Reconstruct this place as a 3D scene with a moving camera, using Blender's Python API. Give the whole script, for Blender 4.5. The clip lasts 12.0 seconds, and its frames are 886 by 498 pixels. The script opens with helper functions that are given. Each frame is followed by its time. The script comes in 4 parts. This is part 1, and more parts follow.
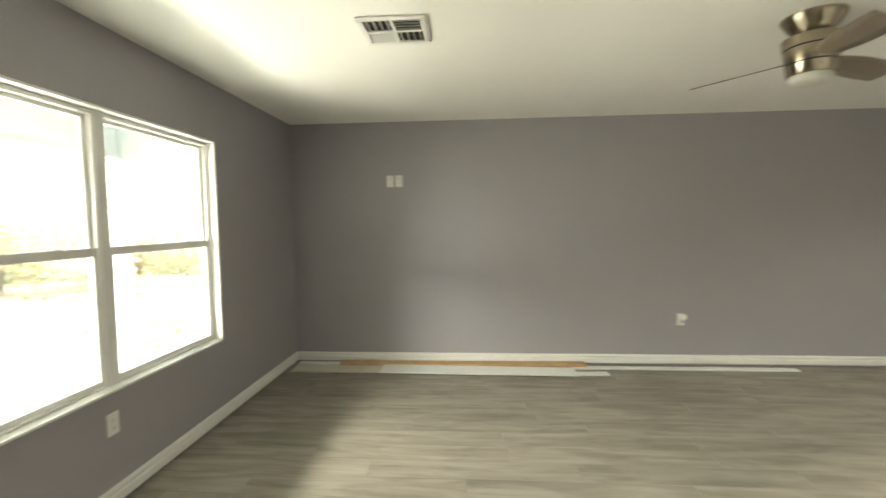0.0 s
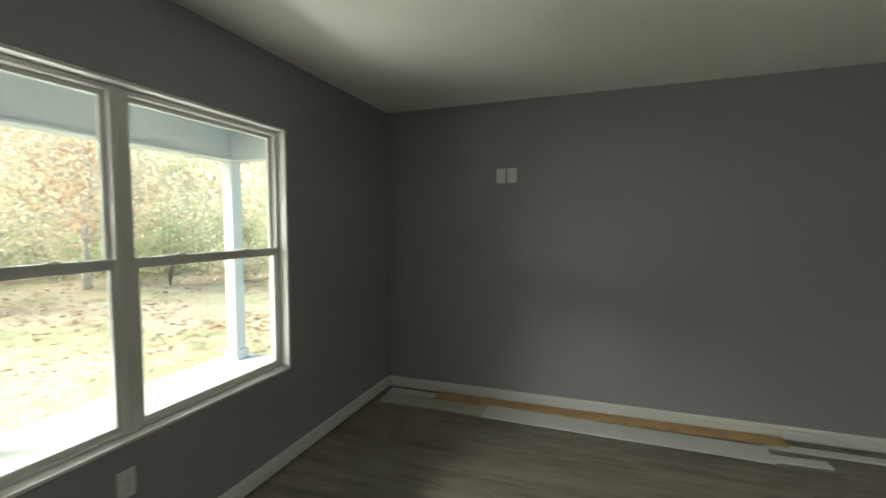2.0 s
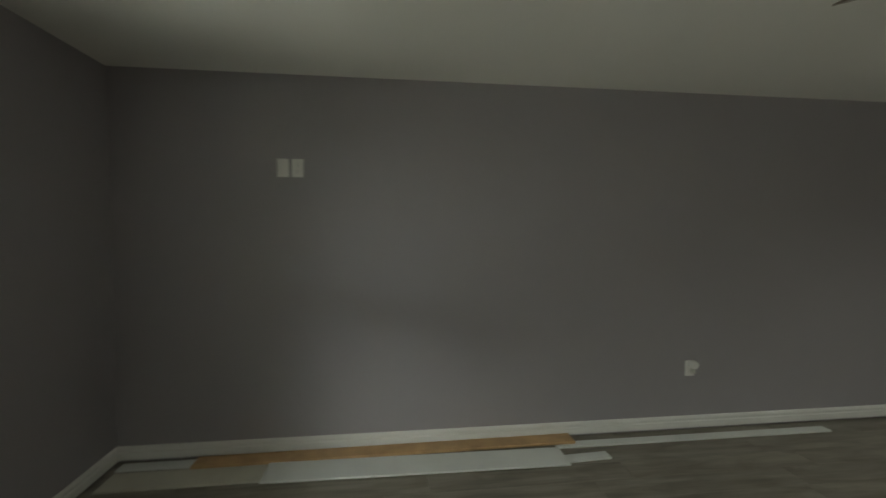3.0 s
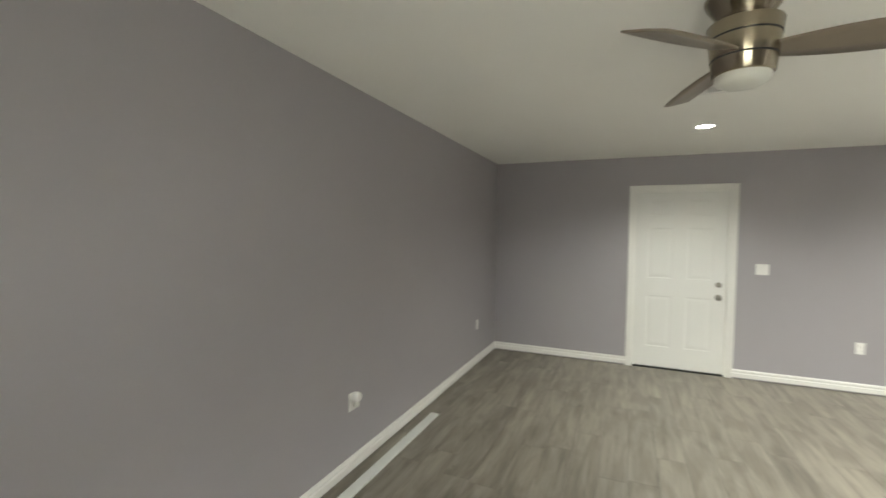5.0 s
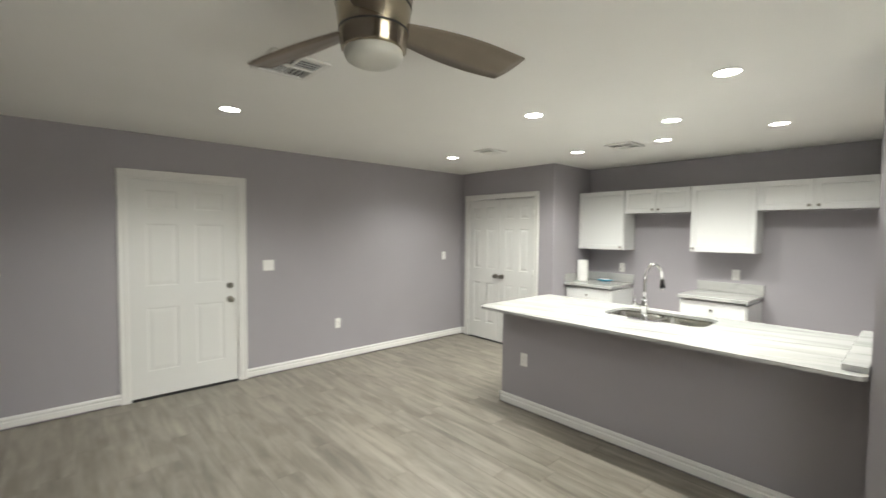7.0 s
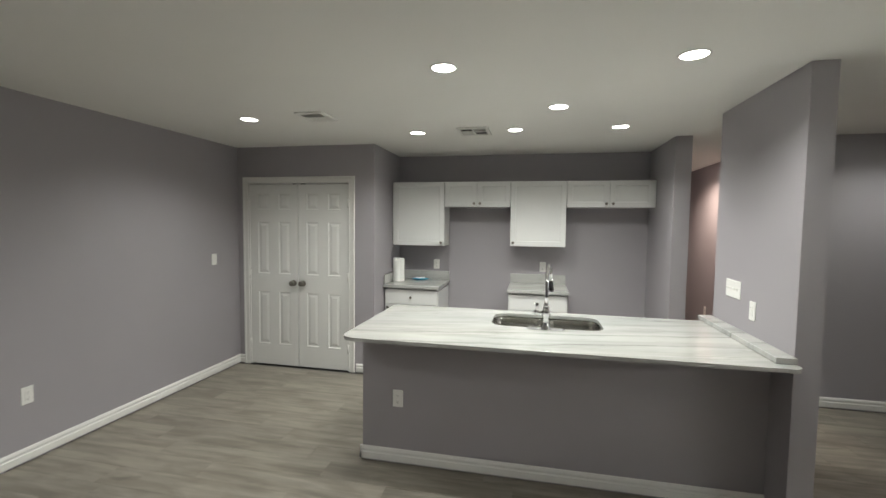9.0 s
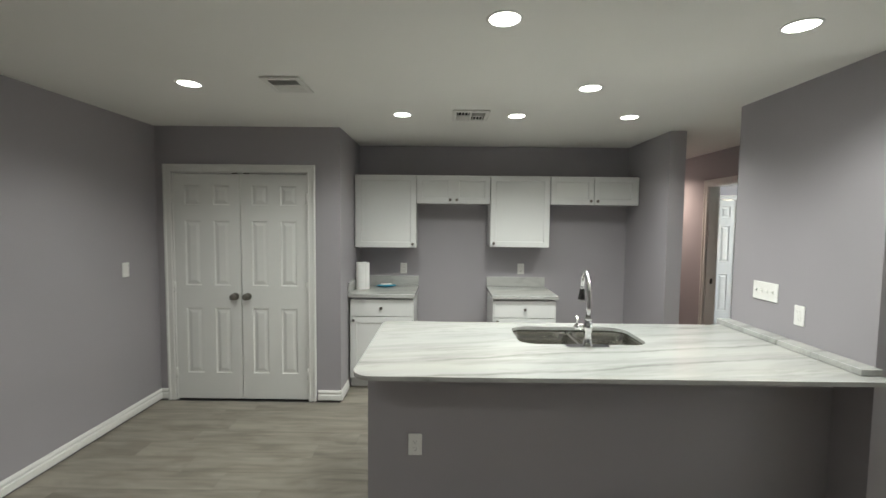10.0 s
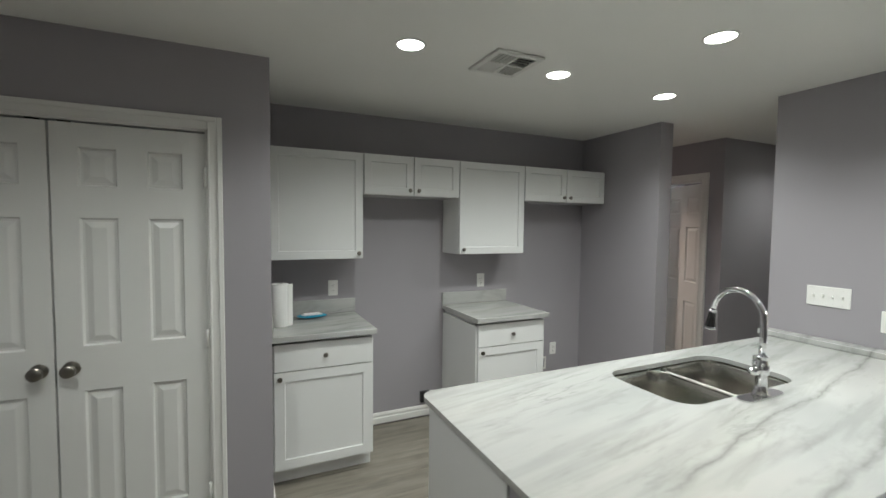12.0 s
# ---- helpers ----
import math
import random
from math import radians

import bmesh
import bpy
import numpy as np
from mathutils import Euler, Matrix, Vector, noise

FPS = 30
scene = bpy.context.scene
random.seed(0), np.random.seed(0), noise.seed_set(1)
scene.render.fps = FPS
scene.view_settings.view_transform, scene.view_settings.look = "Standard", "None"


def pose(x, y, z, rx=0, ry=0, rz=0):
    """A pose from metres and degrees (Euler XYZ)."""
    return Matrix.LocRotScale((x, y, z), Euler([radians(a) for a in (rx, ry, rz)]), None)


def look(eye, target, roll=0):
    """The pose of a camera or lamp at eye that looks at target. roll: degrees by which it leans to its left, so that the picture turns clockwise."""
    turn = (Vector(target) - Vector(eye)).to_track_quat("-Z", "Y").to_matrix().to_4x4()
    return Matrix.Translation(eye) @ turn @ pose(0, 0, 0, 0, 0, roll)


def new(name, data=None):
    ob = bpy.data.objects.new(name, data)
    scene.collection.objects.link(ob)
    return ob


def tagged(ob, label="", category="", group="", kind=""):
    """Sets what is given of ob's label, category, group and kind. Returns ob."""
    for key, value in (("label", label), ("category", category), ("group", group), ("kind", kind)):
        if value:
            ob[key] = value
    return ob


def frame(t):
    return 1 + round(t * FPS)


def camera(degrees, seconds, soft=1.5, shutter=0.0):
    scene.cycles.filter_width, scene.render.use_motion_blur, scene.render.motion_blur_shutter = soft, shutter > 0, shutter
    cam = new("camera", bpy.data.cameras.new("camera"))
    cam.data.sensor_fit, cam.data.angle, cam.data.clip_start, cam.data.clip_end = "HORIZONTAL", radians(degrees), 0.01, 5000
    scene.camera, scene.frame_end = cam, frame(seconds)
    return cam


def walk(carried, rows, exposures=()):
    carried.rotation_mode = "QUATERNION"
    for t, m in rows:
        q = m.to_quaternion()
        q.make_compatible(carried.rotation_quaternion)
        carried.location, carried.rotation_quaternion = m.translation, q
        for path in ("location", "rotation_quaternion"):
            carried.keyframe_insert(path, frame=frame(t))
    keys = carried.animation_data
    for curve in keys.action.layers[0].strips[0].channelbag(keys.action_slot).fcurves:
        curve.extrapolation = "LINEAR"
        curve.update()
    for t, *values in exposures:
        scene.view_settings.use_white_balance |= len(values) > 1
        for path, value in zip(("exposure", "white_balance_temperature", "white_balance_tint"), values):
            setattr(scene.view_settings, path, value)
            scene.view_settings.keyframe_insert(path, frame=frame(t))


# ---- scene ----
cam = camera(91.7, 12.0, shutter=0.4)
PATH = [
    (0.0, (1.845, -4.32, 1.432), (1.707, -2.329, 1.309), -0.7),
    (0.5, (1.879, -4.131, 1.433), (1.276, -2.228, 1.324), -0.8),
    (1.0, (1.804, -3.943, 1.43), (0.978, -2.125, 1.321), -0.3),
    (1.5, (1.742, -3.701, 1.446), (0.919, -1.881, 1.339), -0.3),
    (2.0, (1.772, -3.437, 1.457), (1.09, -1.56, 1.347), -0.2),
    (2.5, (1.772, -3.157, 1.459), (1.479, -1.181, 1.361), 0.1),
    (2.7, (1.745, -3.044, 1.456), (1.674, -1.047, 1.365), 0.1),
    (4.5, (1.535, -1.881, 1.507), (3.063, -0.592, 1.459), 0.7),
    (5.0, (1.606, -1.588, 1.547), (3.444, -0.802, 1.467), 0.8),
    (5.5, (1.701, -1.34, 1.58), (3.686, -1.111, 1.489), 0.8),
    (6.0, (1.847, -1.213, 1.572), (3.808, -1.6, 1.487), 0.4),
    (6.5, (2.075, -1.207, 1.587), (3.848, -2.127, 1.497), 0.2),
    (7.0, (2.38, -1.213, 1.588), (3.868, -2.547, 1.502), 0.5),
    (7.5, (2.697, -1.226, 1.598), (3.839, -2.864, 1.5), 0.3),
    (7.7, (2.839, -1.244, 1.61), (3.862, -2.959, 1.503), 0.4),
    (9.3, (4.06, -1.693, 1.619), (4.375, -3.665, 1.508), 0.7),
    (9.5, (4.208, -1.781, 1.616), (4.458, -3.762, 1.507), 0.7),
    (10.0, (4.55, -2.06, 1.62), (4.562, -4.057, 1.499), 0.6),
    (10.5, (4.85, -2.395, 1.609), (4.677, -4.385, 1.501), 0.6),
    (11.0, (5.177, -2.708, 1.614), (4.814, -4.673, 1.513), 0.7),
    (11.5, (5.408, -3.079, 1.591), (4.798, -4.981, 1.482), 0.6),
    (12.0, (5.603, -3.457, 1.596), (4.767, -5.27, 1.491), 0.6),
]
EXPOSURES = [(0.0, 4.12, 7250, 0), (0.5, 3.98, 7050, -2), (1.0, 3.5, 6900, -4), (1.5, 2.98, 6750, -4), (2.0, 2.52, 6650, -4), (2.5, 2.2, 6650, -4),
             (4.5, 3.8, 6600, 2), (5.0, 3.9, 6650, 3), (5.5, 3.88, 6600, 5), (6.5, 3.87, 6500, 6), (7.5, 3.57, 6500, 7), (9.5, 2.98, 6400, 5), (10.0, 2.94, 6350, 4), (11.0, 2.70, 6300, 4), (12.0, 2.68, 6200, 4)]
walk(cam, [(t, look(e, g, r)) for t, e, g, r in PATH], EXPOSURES)

# ---- world, sun ----
CEIL = 2.44
LAMP = 2.1       # glow of a lens
BEAM = 7.2       # watts of a downlight
world = bpy.data.worlds.new("world")
scene.world = world
world.use_nodes = True
sky = world.node_tree.nodes.new("ShaderNodeTexSky")
sky.sky_type, sky.sun_disc = "NISHITA", False
sky.sun_elevation, sky.sun_rotation = radians(42), radians(229)
sky.air_density, sky.dust_density, sky.ozone_density = 1.0, 5.0, 1.0
world.node_tree.links.new(sky.outputs[0], world.node_tree.nodes["Background"].inputs[0])
world.node_tree.nodes["Background"].inputs[1].default_value = 0.112
sun_data = bpy.data.lights.new("sun", "SUN")
sun_data.energy, sun_data.angle, sun_data.color = 1.5, radians(25), (1, 0.985, 0.96)
sun = new("sun", sun_data)
sun.matrix_world = look((-16, -14, 19.2), (0, 0, 0))

# added area lamps stand in for the bright sky under the porch beam, the sunlit yard below it, and the sky in the
# bedroom's window
def daylight_fill(name, width, height, watts, spread, color, eye, target):
    data = bpy.data.lights.new(name, "AREA")
    data.shape, data.size, data.size_y, data.energy, data.color = "RECTANGLE", width, height, watts, color
    data.spread = radians(spread)
    new(name, data).matrix_world = look(eye, target)


daylight_fill("porch_sky_fill", 3.4, 0.25, 8.0, 90, (1.0, 0.975, 0.95), (-2.2, -1.3, 2.05), (1.6, -1.25, 0.0))
daylight_fill("porch_yard_fill", 3.2, 0.45, 8.6, 150, (1.0, 0.975, 0.935), (-2.15, -2.2, 0.13), (2.2, -2.2, 2.2))
daylight_fill("porch_south_sky_fill", 1.1, 0.3, 0.65, 42, (0.97, 0.98, 1.0), (-2.2, -3.6, 1.75), (1.5, 0.0, 0.25))
daylight_fill("bedroom_sky_fill", 1.3, 1.2, 8.5, 180, (0.93, 0.97, 1.0), (-1.96, -7.6, 1.4), (0.0, -7.6, 1.2))


# ---- materials ----
def nodes_of(name):
    m = bpy.data.materials.new(name)
    m.use_nodes = True
    nt = m.node_tree
    return m, nt, nt.nodes["Principled BSDF"]


def noise_node(nt, scale, detail=4.0, rough=0.55, stretch=(1, 1, 1), vector=None, distortion=0.0):
    co = nt.nodes.new("ShaderNodeTexCoord")
    mp = nt.nodes.new("ShaderNodeMapping")
    mp.inputs["Scale"].default_value = stretch
    nt.links.new(vector or co.outputs["Object"], mp.inputs["Vector"])
    n = nt.nodes.new("ShaderNodeTexNoise")
    n.inputs["Scale"].default_value, n.inputs["Detail"].default_value, n.inputs["Roughness"].default_value = scale, detail, rough
    n.inputs["Distortion"].default_value = distortion
    nt.links.new(mp.outputs[0], n.inputs["Vector"])
    return n.outputs["Fac"]


def ramp(nt, fac, stops):
    r = nt.nodes.new("ShaderNodeValToRGB")
    el = r.color_ramp.elements
    while len(el) < len(stops):
        el.new(0.5)
    for e, (p, c) in zip(el, stops):
        e.position, e.color = p, (*c, 1) if len(c) == 3 else c
    nt.links.new(fac, r.inputs[0])
    return r.outputs[0]


def mix(nt, fac, a, b, mode="MIX"):
    n = nt.nodes.new("ShaderNodeMix")
    n.data_type, n.blend_type = "RGBA", mode
    for sock, v in ((n.inputs[0], fac), (n.inputs[6], a), (n.inputs[7], b)):
        if isinstance(v, (int, float)):
            sock.default_value = v
        elif isinstance(v, tuple):
            sock.default_value = (*v, 1)
        else:
            nt.links.new(v, sock)
    return n.outputs[2]


def bump(nt, bsdf, height, strength, distance):
    b = nt.nodes.new("ShaderNodeBump")
    b.inputs["Strength"].default_value, b.inputs["Distance"].default_value = strength, distance
    nt.links.new(height, b.inputs["Height"])
    nt.links.new(b.outputs[0], bsdf.inputs["Normal"])


def surface(name, color, rough, metal=0.0, vary=0.06, vscale=2.5, grain=120.0, relief=0.15, depth=0.001, stretch=(1, 1, 1), spec=0.5):
    """Paint, metal, plastic: colour and gloss that vary broadly, fine relief."""
    m, nt, b = nodes_of(name)
    broad = noise_node(nt, vscale, 3)
    fine = noise_node(nt, grain, 3, 0.6, stretch)
    dark = tuple(c * (1 - vary) for c in color)
    lite = tuple(min(1, c * (1 + vary)) for c in color)
    nt.links.new(ramp(nt, broad, [(0.3, dark), (0.7, lite)]), b.inputs["Base Color"])
    r = nt.nodes.new("ShaderNodeMapRange")
    r.inputs["To Min"].default_value, r.inputs["To Max"].default_value = max(0.02, rough * 0.85), min(1, rough * 1.15)
    nt.links.new(broad, r.inputs["Value"])
    nt.links.new(r.outputs[0], b.inputs["Roughness"])
    b.inputs["Metallic"].default_value = metal
    b.inputs["Specular IOR Level"].default_value = spec
    if relief:
        bump(nt, b, fine, relief, depth)
    return m


def glow(name, color, strength):
    m, nt, b = nodes_of(name)
    b.inputs["Base Color"].default_value = (*color, 1)
    b.inputs["Emission Color"].default_value = (*color, 1)
    b.inputs["Emission Strength"].default_value = strength
    return m


WALL = surface("wall_paint", (0.335, 0.318, 0.338), 0.5, vary=0.025, vscale=1.3, grain=260, relief=0.22, depth=0.0012)
CEILING = surface("ceiling_paint", (0.81, 0.805, 0.77), 0.75, vary=0.02, vscale=1.0, grain=170, relief=0.35, depth=0.002)
TRIM = surface("trim_paint", (0.74, 0.735, 0.71), 0.32, vary=0.02, grain=60, relief=0.05)
DOOR = surface("door_paint", (0.70, 0.70, 0.68), 0.36, vary=0.015, grain=90, relief=0.08, stretch=(1, 1, 0.15))
CABINET = surface("cabinet_paint", (0.72, 0.725, 0.715), 0.2, vary=0.012, grain=70, relief=0.03)
PLASTIC = surface("white_plastic", (0.80, 0.795, 0.77), 0.28, vary=0.02, grain=40, relief=0.0)
SLOT = surface("dark_slot", (0.03, 0.03, 0.03), 0.6, relief=0)
NICKEL = surface("brushed_nickel", (0.36, 0.315, 0.24), 0.22, 1.0, vary=0.05, grain=300, relief=0.05, stretch=(0.1, 0.1, 4))
brush, turned = NICKEL.node_tree.nodes["Principled BSDF"], NICKEL.node_tree.nodes.new("ShaderNodeTangent")
turned.direction_type, turned.axis = "RADIAL", "Z"
NICKEL.node_tree.links.new(turned.outputs[0], brush.inputs["Tangent"])
brush.inputs["Anisotropic"].default_value = 0.85
brush.inputs["Anisotropic Rotation"].default_value = 0.25
CHROME = surface("chrome", (0.70, 0.70, 0.71), 0.06, 1.0, vary=0.01, relief=0)
# Chrome for the spray head, its dark reflections put into the base colour.
DARK_CHROME = surface("darkened_chrome", (0.12, 0.12, 0.12), 0.12, 1.0, vary=0.02, relief=0)
KNOB = surface("satin_knob", (0.25, 0.235, 0.21), 0.28, 1.0, relief=0)
BRONZE = surface("dark_bronze", (0.03, 0.027, 0.025), 0.35, 0.7, relief=0)
STEEL = surface("stainless_steel", (0.50, 0.49, 0.455), 0.22, 1.0, vary=0.05, grain=240, relief=0.015, stretch=(4, 0.15, 4))
BLADE = surface("blade_finish", (0.20, 0.165, 0.125), 0.33, 0.0, vary=0.06, vscale=6, grain=50, relief=0.06)
BLACK = surface("black_rubber", (0.015, 0.015, 0.015), 0.6, relief=0)
PAPER = surface("paper_towel", (0.85, 0.85, 0.83), 0.9, vary=0.02, grain=180, relief=0.5, depth=0.002)
BLUE = surface("blue_plastic", (0.05, 0.33, 0.50), 0.25, vary=0.1, relief=0)
CLEAR = surface("clear_wrap", (0.62, 0.70, 0.73), 0.15, vary=0.15, vscale=40, grain=30, relief=0.4, depth=0.004)
DUCT = surface("duct_shade", (0.025, 0.025, 0.023), 0.8, relief=0)
VENT = surface("vent_enamel", (0.72, 0.715, 0.68), 0.4, vary=0.03, relief=0)
LENS = glow("lamp_lens", (1.0, 0.98, 0.91), LAMP)
LENS_HALL = glow("lamp_lens_warm", (1.0, 0.80, 0.66), LAMP)
FROST = surface("frosted_glass", (0.56, 0.56, 0.51), 0.35, relief=0)
# Porch is white; the shade under its roof is put into these darker colours.
SOFFIT_SHADED = surface("soffit_paint_shaded", (0.30, 0.35, 0.37), 0.6, vary=0.03, grain=40, relief=0.1)
PORCH_SHADED = surface("porch_paint_shaded", (0.50, 0.545, 0.56), 0.5, vary=0.03, grain=40, relief=0.1)
SIDING = surface("siding_paint", (0.7, 0.71, 0.7), 0.6, vary=0.04, relief=0.1)
CONCRETE = surface("concrete", (0.55, 0.54, 0.52), 0.85, vary=0.14, vscale=3, grain=70, relief=0.5, depth=0.003)
MDF = surface("primed_board", (0.70, 0.715, 0.70), 0.5, vary=0.04, vscale=5, grain=60, relief=0.1)
BEIGE = surface("beige_board", (0.56, 0.54, 0.47), 0.55, vary=0.05, vscale=5, grain=60, relief=0.1)
PINE = surface("raw_pine", (0.50, 0.325, 0.165), 0.6, vary=0.16, vscale=9, grain=16, relief=0.2, stretch=(0.4, 8, 8))
# Bark of slender and far trees, lightened to put haze into the colour.
HAZED_BARK = surface("hazed_bark", (0.62, 0.57, 0.50), 0.9, vary=0.3, vscale=5, grain=30, relief=0.6, depth=0.01)
BARK = surface("bark", (0.30, 0.25, 0.20), 0.9, vary=0.3, vscale=9, grain=40, relief=1.0, depth=0.02, stretch=(1, 1, 0.3))


def leaf_material(name, color):
    """Thin leaves: half of the light passes through."""
    m, nt, b = nodes_of(name)
    tint = ramp(nt, noise_node(nt, 3.0, 4), [(0.3, tuple(c * 0.65 for c in color)), (0.7, tuple(min(1, c * 1.35) for c in color))])
    nt.links.new(tint, b.inputs["Base Color"])
    b.inputs["Roughness"].default_value = 0.65
    thin, both = nt.nodes.new("ShaderNodeBsdfTranslucent"), nt.nodes.new("ShaderNodeMixShader")
    nt.links.new(tint, thin.inputs["Color"])
    both.inputs[0].default_value = 0.5
    nt.links.new(b.outputs[0], both.inputs[1])
    nt.links.new(thin.outputs[0], both.inputs[2])
    nt.links.new(both.outputs[0], nt.nodes["Material Output"].inputs["Surface"])
    return m


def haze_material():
    m, nt, b = nodes_of("haze_glow")
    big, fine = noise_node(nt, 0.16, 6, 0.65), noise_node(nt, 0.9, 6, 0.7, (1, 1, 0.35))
    # Haze is painted in as pale colour, and its brightness as a glow.
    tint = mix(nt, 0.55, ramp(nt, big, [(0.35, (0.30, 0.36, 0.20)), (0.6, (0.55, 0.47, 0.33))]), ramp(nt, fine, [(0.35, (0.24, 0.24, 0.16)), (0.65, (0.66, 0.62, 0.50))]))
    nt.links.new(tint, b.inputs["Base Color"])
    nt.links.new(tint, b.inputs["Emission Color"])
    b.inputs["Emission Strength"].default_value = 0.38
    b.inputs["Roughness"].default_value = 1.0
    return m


# Tree and shrub leaves are paler than life: haze is put into their colour.
LEAF_BROWN, LEAF_GREEN, LEAF_TAN = leaf_material("dry_leaf", (0.56, 0.40, 0.28)), leaf_material("green_leaf", (0.44, 0.48, 0.30)), leaf_material("tan_leaf", (0.58, 0.52, 0.40))
LEAF_FALLEN = leaf_material("fallen_leaf", (0.36, 0.24, 0.15))
HAZE = haze_material()


def floor_material(name, light):
    m, nt, b = nodes_of(name)
    co = nt.nodes.new("ShaderNodeTexCoord")
    info = nt.nodes.new("ShaderNodeObjectInfo")
    shift = nt.nodes.new("ShaderNodeVectorMath")
    shift.operation = "SCALE"
    shift.inputs[0].default_value = (31.0, 17.0, 5.0)
    nt.links.new(info.outputs["Random"], shift.inputs["Scale"])
    add = nt.nodes.new("ShaderNodeVectorMath")
    nt.links.new(co.outputs["Object"], add.inputs[0])
    nt.links.new(shift.outputs[0], add.inputs[1])
    v = add.outputs[0]
    bands = noise_node(nt, 1.0, 5, 0.62, (1.3, 15, 1), v, 0.5)
    fine = noise_node(nt, 1.0, 4, 0.6, (4, 140, 1), v)
    patch = noise_node(nt, 1.0, 3, 0.55, (2.2, 8.5, 1), v, 0.7)
    knots = noise_node(nt, 1.0, 2, 0.5, (3.0, 14, 1), v, 0.8)
    a, c, d = tuple(light), tuple(k * 0.84 for k in light), tuple(k * 0.62 for k in light)
    col = ramp(nt, bands, [(0.30, d), (0.45, c), (0.56, a), (0.72, tuple(k * 1.17 for k in light))])
    col = mix(nt, 0.18, col, ramp(nt, fine, [(0.3, d), (0.65, a)]))
    col = mix(nt, 0.5, col, ramp(nt, patch, [(0.36, (0.46, 0.45, 0.44)), (0.6, (1.06, 1.06, 1.06))]), "MULTIPLY")
    col = mix(nt, ramp(nt, knots, [(0.72, (0, 0, 0)), (0.79, (0.6, 0.6, 0.6))]), col, tuple(k * 0.38 for k in light))
    tone = ramp(nt, info.outputs["Random"], [(0.0, (0.96, 0.96, 0.96)), (0.5, (1.0, 1.0, 0.99)), (1.0, (1.03, 1.025, 1.015))])
    nt.links.new(mix(nt, 1.0, col, tone, "MULTIPLY"), b.inputs["Base Color"])
    b.inputs["Roughness"].default_value = 0.42
    bump(nt, b, fine, 0.12, 0.001)
    return m


def marble_material():
    m, nt, b = nodes_of("marble_top")
    co, turn, axes = nt.nodes.new("ShaderNodeTexCoord"), nt.nodes.new("ShaderNodeMapping"), nt.nodes.new("ShaderNodeSeparateXYZ")
    turn.inputs["Rotation"].default_value = (0, 0, -0.178)
    nt.links.new(co.outputs["Object"], turn.inputs["Vector"])
    v = turn.outputs[0]
    warp = noise_node(nt, 1.3, 4, 0.55, (0.6, 1.8, 1), v)
    vein = noise_node(nt, 1.0, 5, 0.55, (0.4, 3.2, 3.2), v, 0.5)
    thin = noise_node(nt, 1.0, 6, 0.6, (0.6, 5.0, 5.0), v, 0.7)
    mask = noise_node(nt, 1.1, 3, 0.5, (0.9, 1.6, 1), v)
    fleck = noise_node(nt, 7.0, 6, 0.65, (0.4, 2.2, 1), v, 0.6)
    base = ramp(nt, warp, [(0.3, (0.37, 0.38, 0.37)), (0.5, (0.455, 0.455, 0.44)), (0.75, (0.52, 0.51, 0.48))])
    soft = ramp(nt, vein, [(0.44, (1, 1, 1)), (0.50, (0.74, 0.75, 0.74)), (0.52, (0.70, 0.71, 0.70)), (0.59, (1, 1, 1))])
    line = ramp(nt, thin, [(0.482, (1, 1, 1)), (0.498, (0.50, 0.51, 0.505)), (0.503, (0.46, 0.47, 0.46)), (0.515, (1, 1, 1))])
    spot = ramp(nt, fleck, [(0.50, (1, 1, 1)), (0.66, (0.76, 0.765, 0.745))])
    col = mix(nt, 0.45, base, soft, "MULTIPLY")
    col = mix(nt, ramp(nt, mask, [(0.52, (0, 0, 0)), (0.66, (0.65, 0.65, 0.65))]), col, mix(nt, 1.0, col, line, "MULTIPLY"))
    col = mix(nt, 0.6, col, spot, "MULTIPLY")
    # two long veins that run the length of the slab, broken and wavering
    nt.links.new(v, axes.inputs[0])
    sway = noise_node(nt, 2.2, 5, 0.6, (0.7, 1.6, 1), v)
    across = nt.nodes.new("ShaderNodeMath")
    across.operation = "MULTIPLY_ADD"
    nt.links.new(sway, across.inputs[0])
    across.inputs[1].default_value = 0.16
    nt.links.new(axes.outputs["Y"], across.inputs[2])
    span = nt.nodes.new("ShaderNodeMapRange")
    span.inputs["From Min"].default_value, span.inputs["From Max"].default_value = -5.22, -4.42
    nt.links.new(across.outputs[0], span.inputs["Value"])
    long = ramp(nt, span.outputs[0], [(0.425, (1, 1, 1)), (0.449, (0.78, 0.785, 0.775)), (0.455, (0.52, 0.525, 0.52)), (0.461, (0.76, 0.765, 0.755)), (0.485, (1, 1, 1)),
                                      (0.722, (1, 1, 1)), (0.745, (0.72, 0.725, 0.715)), (0.750, (0.62, 0.625, 0.62)), (0.778, (1, 1, 1))])
    keep = ramp(nt, noise_node(nt, 3.5, 5, 0.65, (0.7, 2.2, 1), v), [(0.36, (0.25, 0.25, 0.25)), (0.56, (1, 1, 1))])
    col = mix(nt, keep, col, mix(nt, 1.0, col, long, "MULTIPLY"))
    nt.links.new(col, b.inputs["Base Color"])
    b.inputs["Roughness"].default_value = 0.09
    return m


